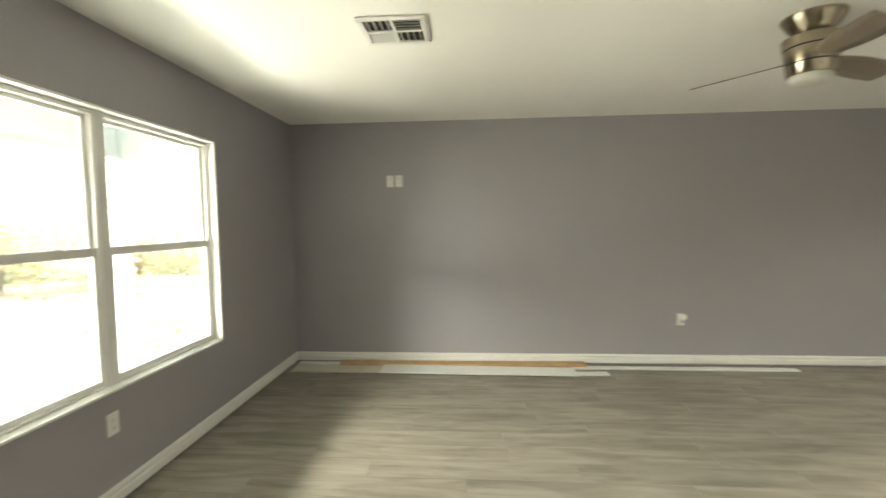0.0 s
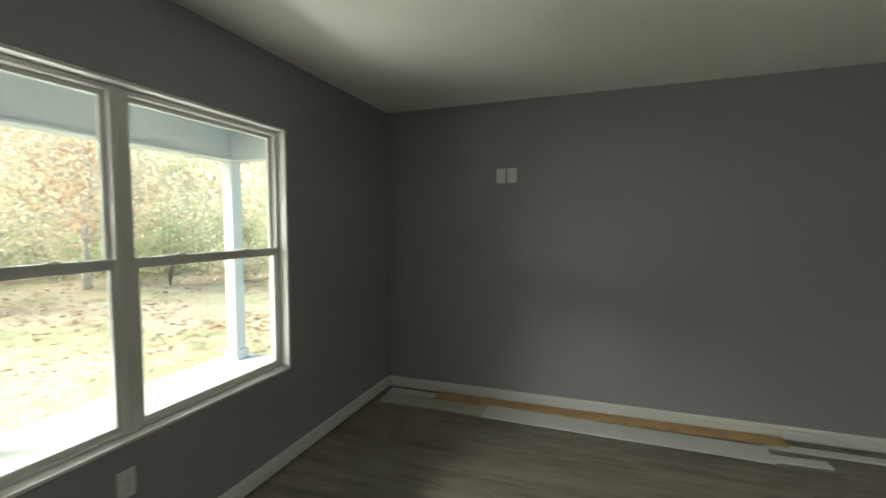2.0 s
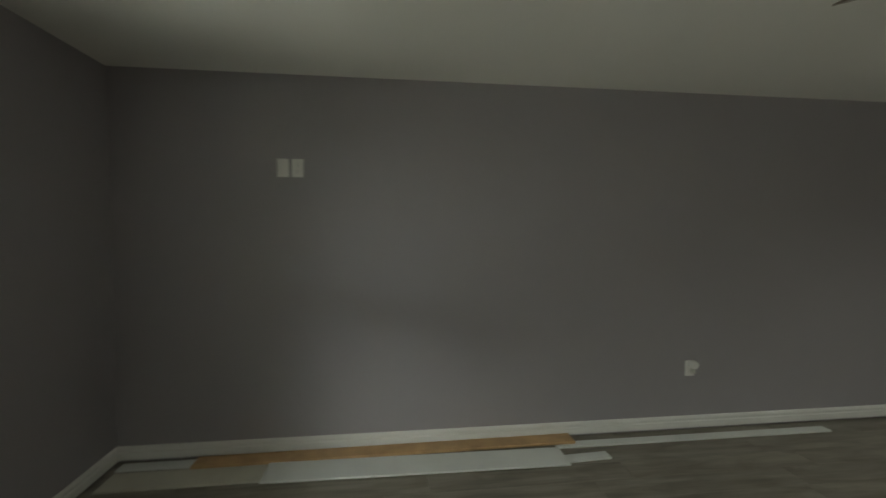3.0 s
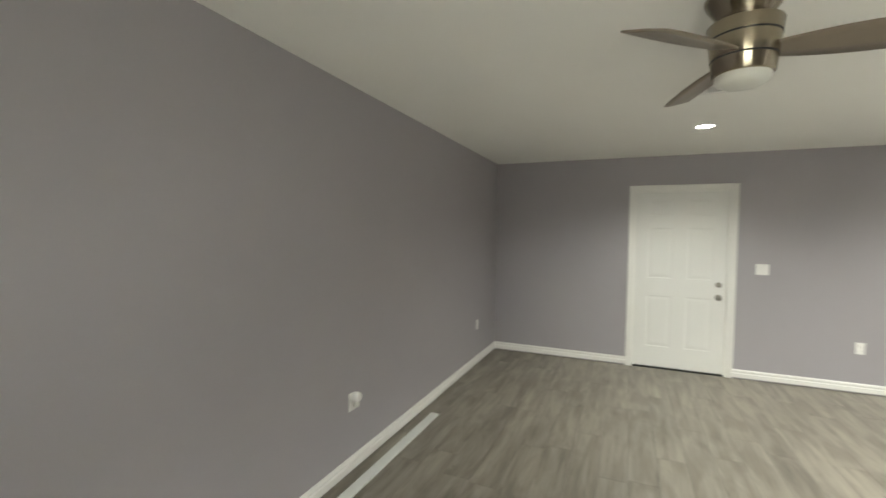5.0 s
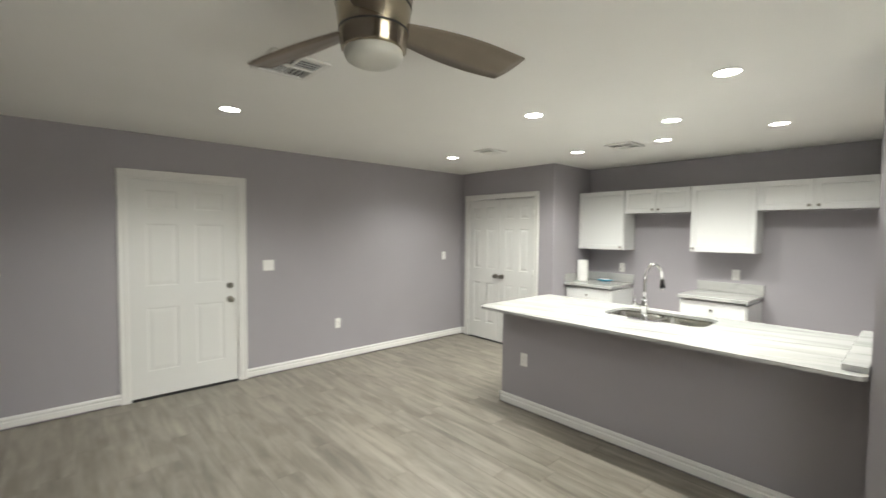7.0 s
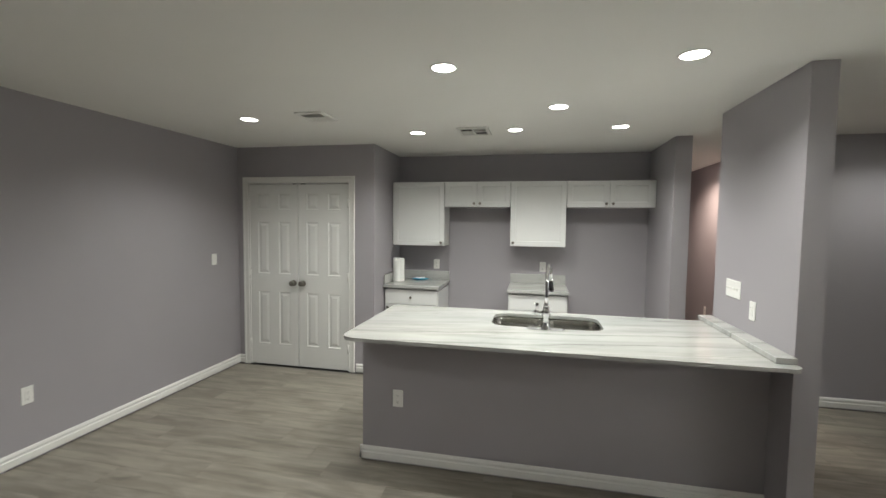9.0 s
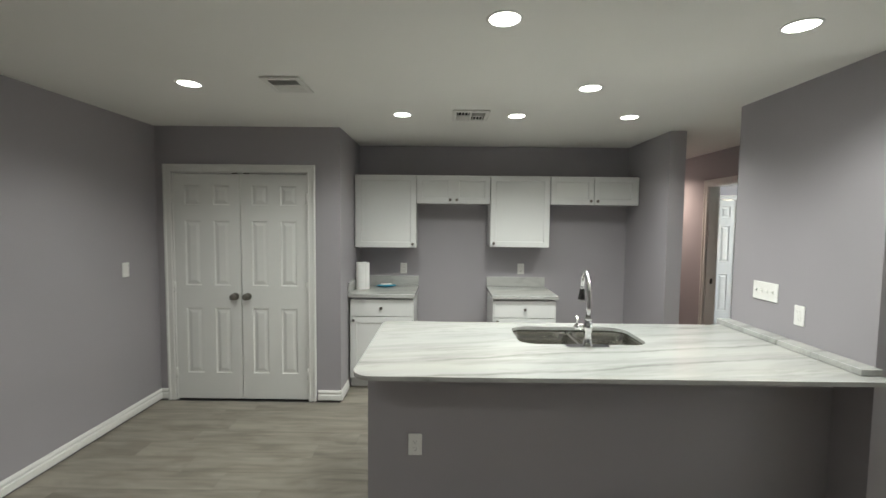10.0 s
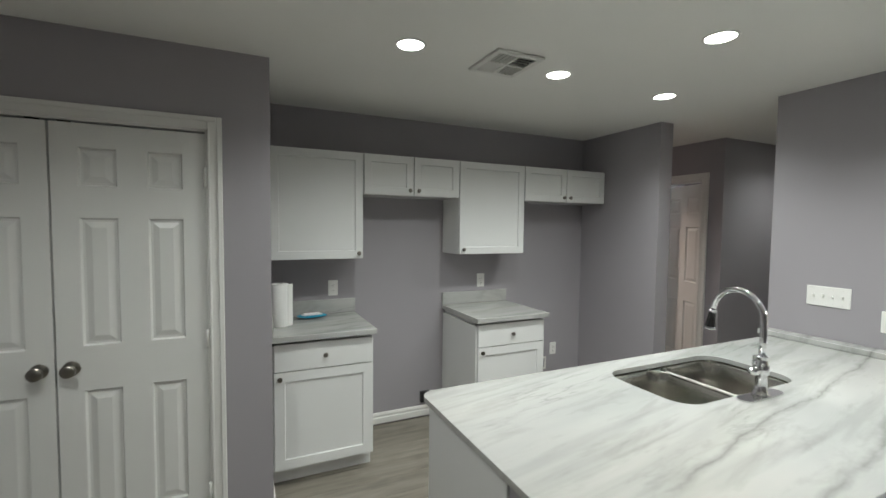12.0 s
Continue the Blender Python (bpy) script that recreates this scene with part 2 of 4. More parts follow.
def glass_material():
    m, nt, b = nodes_of("window_glass")
    clear, gloss, both = nt.nodes.new("ShaderNodeBsdfTransparent"), nt.nodes.new("ShaderNodeBsdfGlossy"), nt.nodes.new("ShaderNodeMixShader")
    clear.inputs["Color"].default_value = (0.95, 0.98, 0.97, 1)
    gloss.inputs["Roughness"].default_value = 0.02
    both.inputs[0].default_value = 0.05
    nt.links.new(clear.outputs[0], both.inputs[1])
    nt.links.new(gloss.outputs[0], both.inputs[2])
    nt.links.new(both.outputs[0], nt.nodes["Material Output"].inputs["Surface"])
    nt.nodes.remove(b)
    return m


def ground_material():
    m, nt, b = nodes_of("leafy_ground")
    big, mid, fine = noise_node(nt, 0.35, 4), noise_node(nt, 2.5, 6, 0.65), noise_node(nt, 22, 5, 0.7)
    litter = ramp(nt, fine, [(0.32, (0.23, 0.16, 0.10)), (0.5, (0.40, 0.33, 0.24)), (0.68, (0.52, 0.46, 0.37))])
    grass = ramp(nt, fine, [(0.3, (0.18, 0.19, 0.09)), (0.7, (0.33, 0.33, 0.20))])
    nt.links.new(mix(nt, ramp(nt, mix(nt, 0.5, big, mid), [(0.48, (0, 0, 0)), (0.58, (0.9, 0.9, 0.9))]), litter, grass), b.inputs["Base Color"])
    b.inputs["Roughness"].default_value = 0.95
    bump(nt, b, fine, 0.8, 0.03)
    return m


FLOOR = floor_material("vinyl_plank", (0.285, 0.259, 0.219))
FLOOR_PALE = floor_material("pale_plank", (0.42, 0.40, 0.36))
MARBLE, GLASS, GROUND = marble_material(), glass_material(), ground_material()


# ---- mesh helpers ----
def mesh_of(name, bm, material):
    me = bpy.data.meshes.new(name)
    bmesh.ops.recalc_face_normals(bm, faces=bm.faces)
    bm.to_mesh(me)
    bm.free()
    me.materials.append(material)
    return me


def part(name, bm, material, parent, label=""):
    ob = new(name, mesh_of(name, bm, material))
    ob.parent = parent
    return tagged(ob, label)


def thing(name, m, label, category, group="", kind=""):
    ob = new(name)
    ob.empty_display_size = 0.05
    ob.matrix_world = m
    return tagged(ob, label, category, group, kind)


def solid(name, bm, material, m, label, category, group="", kind=""):
    ob = new(name, mesh_of(name, bm, material))
    ob.matrix_world = m
    return tagged(ob, label, category, group, kind)


def bx(bm, x0, x1, y0, y1, z0, z1, bevel=0.0, segments=1):
    vs = [bm.verts.new((x, y, z)) for x in (x0, x1) for y in (y0, y1) for z in (z0, z1)]
    fs = [bm.faces.new([vs[i] for i in q]) for q in ((0, 1, 3, 2), (4, 6, 7, 5), (0, 4, 5, 1), (2, 3, 7, 6), (0, 2, 6, 4), (1, 5, 7, 3))]
    if bevel:
        bmesh.ops.bevel(bm, geom=list({e for f in fs for e in f.edges}), offset=bevel, segments=segments, profile=0.5, affect="EDGES", clamp_overlap=True)
    return bm


def boxed(*a, **k):
    return bx(bmesh.new(), *a, **k)


def lathe(bm, profile, n=24, m=Matrix()):
    """Turn (radius, height) points round z, then lay them by m; the edge stays crisp where the profile bends sharply."""
    def turn(r, z):
        if r < 1e-6:
            return [bm.verts.new(m @ Vector((0, 0, z)))]
        return [bm.verts.new(m @ Vector((r * math.cos(2 * math.pi * i / n), r * math.sin(2 * math.pi * i / n), z))) for i in range(n)]

    pts = [Vector(p) for p in profile]
    low = turn(*pts[0])
    for k in range(len(pts) - 1):
        high = turn(*pts[k + 1])
        for i in range(n):
            j = (i + 1) % n
            q = list(dict.fromkeys([low[i % len(low)], low[j % len(low)], high[j % len(high)], high[i % len(high)]]))
            if len(q) > 2:
                bm.faces.new(q).smooth = True
        if k + 2 < len(pts) and (pts[k + 1] - pts[k]).angle(pts[k + 2] - pts[k + 1], 0) > radians(42):
            low = turn(*pts[k + 1])
        else:
            low = high
    return bm


def tube(bm, pts, radii, n=12, caps=True):
    """A round bar through the points."""
    rings = []
    side = None
    for i, p in enumerate(pts):
        p = Vector(p)
        d = (Vector(pts[min(i + 1, len(pts) - 1)]) - Vector(pts[max(i - 1, 0)])).normalized()
        side = (side or d.orthogonal())
        side = (side - d * side.dot(d)).normalized()
        up = d.cross(side)
        r = radii[i] if isinstance(radii, (list, tuple)) else radii
        rings.append([bm.verts.new(p + r * (side * math.cos(2 * math.pi * k / n) + up * math.sin(2 * math.pi * k / n))) for k in range(n)])
    for a, b in zip(rings, rings[1:]):
        for k in range(n):
            bm.faces.new((a[k], a[(k + 1) % n], b[(k + 1) % n], b[k])).smooth = True
    if caps:
        bm.faces.new(rings[0])
        bm.faces.new(rings[-1])
    return bm


def prism(bm, outline, z0, z1):
    lo = [bm.verts.new((x, y, z0)) for x, y in outline]
    hi = [bm.verts.new((x, y, z1)) for x, y in outline]
    n = len(outline)
    bm.faces.new(lo)
    bm.faces.new(hi)
    for i in range(n):
        bm.faces.new((lo[i], lo[(i + 1) % n], hi[(i + 1) % n], hi[i]))
    return bm


def rounded(x0, x1, y0, y1, radii, n=6):
    """Outline of a rectangle with corner radii for (x1,y1), (x0,y1), (x0,y0), (x1,y0)."""
    out = []
    for (cx, cy, a), r in zip(((x1, y1, 0), (x0, y1, 90), (x0, y0, 180), (x1, y0, 270)), radii):
        sx, sy = (-1 if cx == x1 else 1), (-1 if cy == y1 else 1)
        if r < 1e-4:
            out.append((cx, cy))
            continue
        for i in range(n + 1):
            t = radians(a + 90 * i / n)
            out.append((cx + sx * r + r * math.cos(t), cy + sy * r + r * math.sin(t)))
    return out


def wall(name, axis, p0, p1, u0, u1, openings=(), z0=0.0, z1=CEIL, material=WALL, label="grey-lavender painted drywall", category="wall"):
    """A wall p0..p1 thick that runs u0..u1 along axis, with openings (u0, u1, z0, z1) cut through."""
    us = sorted({u0, u1, *[v for o in openings for v in o[:2]]})
    zs = sorted({z0, z1, *[v for o in openings for v in o[2:]]})
    full = [[not any(o[0] - 1e-6 <= a and b <= o[1] + 1e-6 and o[2] - 1e-6 <= c and d <= o[3] + 1e-6 for o in openings) for c, d in zip(zs, zs[1:])] for a, b in zip(us, us[1:])]
    bm = bmesh.new()
    seen = {}

    def v(u, p, z):
        k = (u, p, z)
        if k not in seen:
            seen[k] = bm.verts.new((u, p, z) if axis == "x" else (p, u, z))
        return seen[k]

    def there(i, j):
        return 0 <= i < len(us) - 1 and 0 <= j < len(zs) - 1 and full[i][j]
    for i, (a, b) in enumerate(zip(us, us[1:])):
        for j, (c, d) in enumerate(zip(zs, zs[1:])):
            if not full[i][j]:
                continue
            for p in (p0, p1):
                bm.faces.new((v(a, p, c), v(b, p, c), v(b, p, d), v(a, p, d)))
            for k, e in ((i - 1, a), (i + 1, b)):
                if not there(k, j):
                    bm.faces.new((v(e, p0, c), v(e, p1, c), v(e, p1, d), v(e, p0, d)))
            for k, e in ((j - 1, c), (j + 1, d)):
                if not there(i, k):
                    bm.faces.new((v(a, p0, e), v(b, p0, e), v(b, p1, e), v(a, p1, e)))
    return solid(name, bm, material, Matrix(), label, category, kind="structure")


def baseboard(x0, y0, x1, y1, nx, ny, name="baseboard"):
    """A stepped skirting from one end to the other, standing out towards (nx, ny)."""
    bm = bmesh.new()
    prof = [(0, 0.016), (0.015, 0.016), (0.016, 0.019), (0.016, 0.060), (0.009, 0.066), (0.009, 0.074), (0.013, 0.080), (0.012, 0.088), (0.006, 0.100), (0, 0.102)]
    ends = [[bm.verts.new((x + nx * d, y + ny * d, z)) for d, z in prof] for x, y in ((x0, y0), (x1, y1))]
    n = len(prof)
    for i in range(n):
        bm.faces.new((ends[0][i], ends[0][(i + 1) % n], ends[1][(i + 1) % n], ends[1][i]))
    bm.faces.new(ends[0])
    bm.faces.new(ends[1])
    return solid(name, bm, TRIM, Matrix(), "white stepped wooden baseboard along the wall", "baseboard", kind="structure")


def panelled(w, h, t, panels, drop=0.012, lip=0.017, raise_back=0.009, field=0.026):
    """A slab with moulded panels on its front (towards -y), x 0..w, z 0..h, y 0..t. A panel is x0, x1, z0, z1."""
    bm = bmesh.new()
    xs = sorted({0, w, *[v for p in panels for v in p[:2]]})
    zs = sorted({0, h, *[v for p in panels for v in p[2:]]})
    seen = {}

    def v(x, y, z):
        k = (round(x, 5), round(y, 5), round(z, 5))
        if k not in seen:
            seen[k] = bm.verts.new((x, y, z))
        return seen[k]
    for a, b in zip(xs, xs[1:]):
        for c, d in zip(zs, zs[1:]):
            if any(p[0] - 1e-6 <= a and b <= p[1] + 1e-6 and p[2] - 1e-6 <= c and d <= p[3] + 1e-6 for p in panels):
                continue
            bm.faces.new((v(a, 0, c), v(b, 0, c), v(b, 0, d), v(a, 0, d)))
            bm.faces.new((v(a, t, c), v(b, t, c), v(b, t, d), v(a, t, d)))
    for x0, x1, z0, z1 in panels:
        bm.faces.new((v(x0, t, z0), v(x1, t, z0), v(x1, t, z1), v(x0, t, z1)))
        steps = [(0.0, 0.0), (lip * 0.4, drop), (lip, drop), (lip + field, drop - raise_back)] if field else [(0.0, 0.0), (lip, drop)]
        rings = [[v(x0 + i, y, z0 + i), v(x1 - i, y, z0 + i), v(x1 - i, y, z1 - i), v(x0 + i, y, z1 - i)] for i, y in steps]
        for a, b in zip(rings, rings[1:]):
            for k in range(4):
                bm.faces.new((a[k], a[(k + 1) % 4], b[(k + 1) % 4], b[k]))
        bm.faces.new(rings[-1])
    for a, b in zip(xs, xs[1:]):
        for z in (0, h):
            bm.faces.new((v(a, 0, z), v(b, 0, z), v(b, t, z), v(a, t, z)))
    for c, d in zip(zs, zs[1:]):
        for x in (0, w):
            bm.faces.new((v(x, 0, c), v(x, t, c), v(x, t, d), v(x, 0, d)))
    return bm


EAST, SOUTH, WEST = -90, 180, 90      # turns of things that hang on the wall of that side

# ---- structure ----
EX, PY, PX, KY = 7.105, -5.85, 5.48, -6.73      # east wall, pantry face, pantry corner, kitchen back wall
SX0, SX1, SY = 2.46, 2.60, -5.87                # wall end beside the kitchen
HX, HS, HEND = 1.57, -6.01, -10.6               # hall's far side, living room's south wall, hall's end
WIN = (-3.085, -1.315, 0.585, 2.03)

wall("wall_north", "x", 0, 0.12, -0.12, EX + 0.12)
wall("wall_west", "y", -0.12, 0, -6.13, 0, [WIN])
wall("wall_east", "y", EX, EX + 0.12, -6.85, 0, [(-2.615, -1.665, 0, 2.05)])
wall("wall_pantry", "x", PY - 0.12, PY, PX, EX, [(5.74, 6.965, 0, 2.06)])
wall("wall_pantry_side", "y", PX, PX + 0.12, KY, PY - 0.12)
wall("wall_kitchen", "x", KY - 0.12, KY, SX1, EX)
wall("wall_kitchen_end", "y", SX0, SX1, HEND, SY)
wall("wall_pier", "y", 2.40, 2.52, -5.09, -4.06)
wall("wall_living_south", "x", HS - 0.12, HS, 0, HX)
wall("wall_hall_west", "y", HX - 0.12, HX, HEND, HS - 0.12, [(-6.995, -6.205, 0, 2.08)])
wall("wall_hall_end", "x", HEND - 0.12, HEND, HX - 0.12, SX1, [(1.66, 2.36, 0, 2.05)])
wall("wall_bedroom_west", "y", -2.10, -1.98, -9.12, HS - 0.12, [(-8.3, -6.9, 0.75, 2.05)])
wall("wall_bedroom_south", "x", -9.12, -9.0, -1.98, HX - 0.12, [(-0.12, 1.09, 0, 2.05)])
wall("wall_bedroom_north", "x", HS - 0.12, HS, -2.10, -0.12)
wall("wall_outside", "y", -0.12, 0, 0.12, 0.75, material=SIDING, z0=-0.3, z1=2.8, label="pale painted house siding")
wall("wall_peninsula", "x", -4.42, -4.27, 2.52, 4.95, z1=0.909, label="grey-lavender half wall under the counter")
bm = bmesh.new()
bx(bm, -0.12, EX + 0.12, HEND - 0.12, 0.12, CEIL, CEIL + 0.14)
bx(bm, -2.1, -0.12, HEND - 0.12, HS, CEIL, CEIL + 0.14)
solid("ceiling", bm, CEILING, Matrix(), "white lightly textured drywall ceiling", "ceiling", kind="structure")
bm = bmesh.new()
bx(bm, -0.12, EX + 0.12, HEND - 0.12, 0.12, -0.2, -0.008)
bx(bm, -2.1, -0.12, HEND - 0.12, HS, -0.2, -0.008)
solid("subfloor", bm, SLOT, Matrix(), "dark slab under the floor planks", "floor", kind="structure")
solid("wall_pantry_back", boxed(5.62, 7.1, -6.72, -6.68, 0, 2.43), WALL, Matrix(), "grey wall inside the closed pantry", "wall", kind="structure")
solid("wall_closet_back", boxed(-0.3, 1.4, -9.7, -9.66, 0, 2.43), WALL, Matrix(), "grey wall inside the closed closet", "wall", kind="structure")

for run in ((0, 0, EX, 0, 0, -1), (0, -6.01, 0, 0, 1, 0), (EX, -1.607, EX, 0, -1, 0), (EX, PY, EX, -2.673, -1, 0),
            (PX, PY, 5.682, PY, 0, 1), (7.023, PY, EX, PY, 0, 1), (PX, -6.12, PX, PY + 0.016, -1, 0),
            (4.10, KY, 4.85, KY, 0, 1), (SX1, KY, 3.48, KY, 0, 1), (SX1, KY, SX1, SY, 1, 0), (SX0, SY, SX1, SY, 0, 1),
            (SX0, HEND, SX0, SY, -1, 0), (2.40, -4.07, 2.52, -4.07, 0, 1), (2.40, -5.09, 2.40, -4.07, -1, 0), (2.40, -5.09, 2.52, -5.09, 0, -1),
            (2.52, -4.27, 4.966, -4.27, 0, 1), (4.95, -4.42, 4.95, -4.254, 1, 0), (0, HS, HX, HS, 0, 1), (HX, -6.14, HX, HS + 0.016, 1, 0), (HX, HEND, HX, -7.06, 1, 0),
            (-1.98, -9.0, -0.18, -9.0, 0, 1), (1.15, -9.0, 1.45, -9.0, 0, 1), (HX, HEND, 1.60, HEND, 0, 1)):
    baseboard(*run)


# ---- windows ----
def hung_window(name, y0, y1):
    """A single-hung vinyl window in the west wall: lower sash inside, upper sash outside."""
    z0, z1 = WIN[2] + 0.014, WIN[3] - 0.014
    root = thing(name, pose(0, 0, 0), "white vinyl single-hung window looking onto the porch", "window", kind="structure")

    def ring(nm, xa, xb, a, b, c, d, wd, top=None, bottom=None):
        bm = bmesh.new()
        top, bottom = top or wd, bottom or wd
        bx(bm, xa, xb, a, a + wd, c, d, 0.003)
        bx(bm, xa, xb, b - wd, b, c, d, 0.003)
        bx(bm, xa, xb, a + wd, b - wd, d - top, d, 0.003)
        bx(bm, xa, xb, a + wd, b - wd, c, c + bottom, 0.003)
        return part(nm, bm, TRIM, root)
    mid = 1.30
    ring("window_frame", -0.115, -0.05, y0, y1, z0, z1, 0.018, 0.022, 0.014)
    upper = ring("upper_sash", -0.108, -0.086, y0 + 0.016, y1 - 0.016, mid - 0.02, z1 - 0.02, 0.020, 0.022, 0.04)
    lower = ring("lower_sash", -0.082, -0.058, y0 + 0.016, y1 - 0.016, z0 + 0.012, mid + 0.025, 0.023, 0.045, 0.028)
    for nm, sash, x, a, b in (("pane", upper, -0.097, mid, z1 - 0.035), ("pane", lower, -0.07, z0 + 0.035, mid)):
        pane = part(nm, boxed(x - 0.002, x + 0.002, y0 + 0.033, y1 - 0.033, a, b), GLASS, sash, "clear window glass")
        pane.visible_shadow = False
    for k in (0.27, 0.73):
        bm = boxed(-0.078, -0.062, y0 + k * (y1 - y0) - 0.025, y0 + k * (y1 - y0) + 0.025, mid + 0.025, mid + 0.029, 0.0015)
        bx(bm, -0.074, -0.064, y0 + k * (y1 - y0) - 0.008, y0 + k * (y1 - y0) + 0.014, mid + 0.029, mid + 0.033, 0.0015)
        part("sash_lock", bm, PLASTIC, lower)
    return root


hung_window("window_1", WIN[0] + 0.012, -2.247)
hung_window("window_2", -2.207, WIN[1] - 0.012)
bm = boxed(-0.11, -0.046, -2.252, -2.202, WIN[2] + 0.012, WIN[3] - 0.012, 0.003)
solid("trim", bm, TRIM, Matrix(), "white mullion between the two windows", "trim", kind="structure")
bm = bmesh.new()
bx(bm, -0.119, 0.006, WIN[0] - 0.002, WIN[0] + 0.012, WIN[2], WIN[3], 0.002)
bx(bm, -0.119, 0.006, WIN[1] - 0.012, WIN[1] + 0.002, WIN[2], WIN[3], 0.002)
bx(bm, -0.119, 0.006, WIN[0] + 0.012, WIN[1] - 0.012, WIN[3] - 0.012, WIN[3] + 0.002, 0.002)
bx(bm, -0.119, 0.008, WIN[0] + 0.012, WIN[1] - 0.012, WIN[2] - 0.002, WIN[2] + 0.012, 0.002)
solid("trim", bm, TRIM, Matrix(), "white painted window return and sill", "trim", kind="structure")
bm = bmesh.new()
for a, b, c, d in ((-8.3, -8.26, 0.75, 2.05), (-6.94, -6.9, 0.75, 2.05), (-8.26, -6.94, 2.01, 2.05), (-8.26, -6.94, 0.75, 0.79), (-8.26, -6.94, 1.38, 1.42)):
    bx(bm, -2.07, -2.02, a, b, c, d)
solid("window_3", bm, TRIM, Matrix(), "white bedroom window frame", "window", kind="structure")


# ---- doors ----
def casing(root, w, h, y=-0.0, name="casing", wd=0.066):
    """Moulded casing round an opening w wide and h high, on the wall face y = 0, towards -y."""
    for x0, x1, z0, z1 in ((-w / 2 - wd, -w / 2, 0, h + wd), (w / 2, w / 2 + wd, 0, h + wd), (-w / 2, w / 2, h, h + wd)):
        bm = boxed(x0, x1, y - 0.012, y - 0.0, z0, z1, 0.002)
        if x0 < -w / 2:
            bx(bm, x0, x0 + 0.024, y - 0.02, y - 0.012, z0, z1, 0.004)
        elif x1 > w / 2:
            bx(bm, x1 - 0.024, x1, y - 0.02, y - 0.012, z0, z1, 0.004)
        else:
            bx(bm, x0 - wd + 0.024, x1 + wd - 0.024, y - 0.02, y - 0.012, z1 - 0.024, z1, 0.004)
        if x1 <= -w / 2:
            bx(bm, x1 - 0.012, x1 - 0.003, y - 0.0155, y - 0.012, z0, h + 0.012, 0.0015)
        elif x0 >= w / 2:
            bx(bm, x0 + 0.003, x0 + 0.012, y - 0.0155, y - 0.012, z0, h + 0.012, 0.0015)
        else:
            bx(bm, x0 - 0.003, x1 + 0.003, y - 0.0155, y - 0.012, z0 + 0.003, z0 + 0.012, 0.0015)
        part(name, bm, TRIM, root)


def jamb(root, w, h, depth=0.12):
    bm = bmesh.new()
    bx(bm, -w / 2, -w / 2 + 0.018, 0.0, depth, 0, h)
    bx(bm, w / 2 - 0.018, w / 2, 0.0, depth, 0, h)
    bx(bm, -w / 2 + 0.018, w / 2 - 0.018, 0.0, depth, h - 0.018, h)
    part("jamb", bm, TRIM, root)


ROWS = ((0.235, 0.825), (1.03, 1.605), (1.745, 1.915))


def six_panel(w, h, stile, gap, deep):
    pw = (w - 2 * stile - gap) / 2
    cols = ((stile, stile + pw), (w - stile - pw, w - stile))
    return panelled(w, h, 0.035, [(a, b, c, d) for a, b in cols for c, d in ROWS], drop=0.012 * deep, raise_back=0.009 * deep)


def leaf(root, x, w, h, stile, gap, y, lift=0.012, m=None, deep=1.0):
    bm = six_panel(w, h - lift, stile, gap, deep)
    ob = part("door_leaf", bm, DOOR, root)
    ob.matrix_local = m or pose(x, y, lift)
    return ob


def round_knob(parent, x, y, z, material=KNOB, name="knob", scale=1.0):
    prof = [(0, 0), (0.033, 0), (0.033, 0.006), (0.026, 0.010), (0.011, 0.014), (0.011, 0.030), (0.022, 0.038), (0.029, 0.048), (0.028, 0.058), (0.018, 0.066), (0, 0.068)]
    return part(name, lathe(bmesh.new(), [(r * scale, h * scale) for r, h in prof], 20, pose(x, y, z, 90)), material, parent)


def hinge(parent, x, y, z):
    bm = boxed(x - 0.012, x + 0.012, y - 0.003, y, z - 0.045, z + 0.045, 0.001)
    tube(bm, [(x, y - 0.009, z - 0.047), (x, y - 0.009, z + 0.047)], 0.0085, 8)
    part("hinge", bm, TRIM, parent)


door_1 = thing("door_1", pose(EX, -2.14, 0, 0, 0, EAST), "closed white six-panel entry door with knob and deadbolt", "door", kind="structure")
casing(door_1, 0.945, 2.045)
jamb(door_1, 0.949, 2.049)
panel_leaf = leaf(door_1, -0.455, 0.91, 2.03, 0.13, 0.15, 0.02, 0.02, deep=0.3)
round_knob(panel_leaf, 0.84, 0, 0.845)
bolt = lathe(bmesh.new(), [(0, 0), (0.031, 0), (0.031, 0.012), (0.027, 0.02), (0.012, 0.022), (0.012, 0.034), (0, 0.034)], 20, pose(0.84, 0, 0.985, 90))
part("deadbolt", bolt, KNOB, panel_leaf)
# A black strip gives the dark of the gap at the threshold.
part("threshold", boxed(-0.455, 0.455, 0.0, 0.11, 0.0, 0.016, 0.003), BLACK, door_1, "black strip standing in for the dark gap under the door")

door_2 = thing("door_2", pose(6.366, PY, 0, 0, 0, SOUTH), "closed pair of white six-panel pantry doors", "door", kind="structure")
casing(door_2, 1.203, 2.045)
jamb(door_2, 1.221, 2.058)
for x, k, hx in ((-0.591, 0.535, -0.592), (0.004, 0.052, 0.592)):
    half = leaf(door_2, x, 0.587, 2.031, 0.095, 0.115, 0.008)
    round_knob(half, k, 0, 0.935)
    for z in (0.25, 1.03, 1.82):
        hinge(door_2, hx, 0.006, z)

part("ball_catch", boxed(-0.075, -0.03, 0.012, 0.034, 2.0315, 2.0395), BRONZE, door_2, "small dark ball catch")
part("ball_catch", boxed(0.03, 0.075, 0.012, 0.034, 2.0315, 2.0395), BRONZE, door_2, "small dark ball catch")

door_3 = thing("door_3", pose(HX, -6.60, 0, 0, 0, WEST), "white six-panel bedroom door standing ajar", "door", kind="structure")
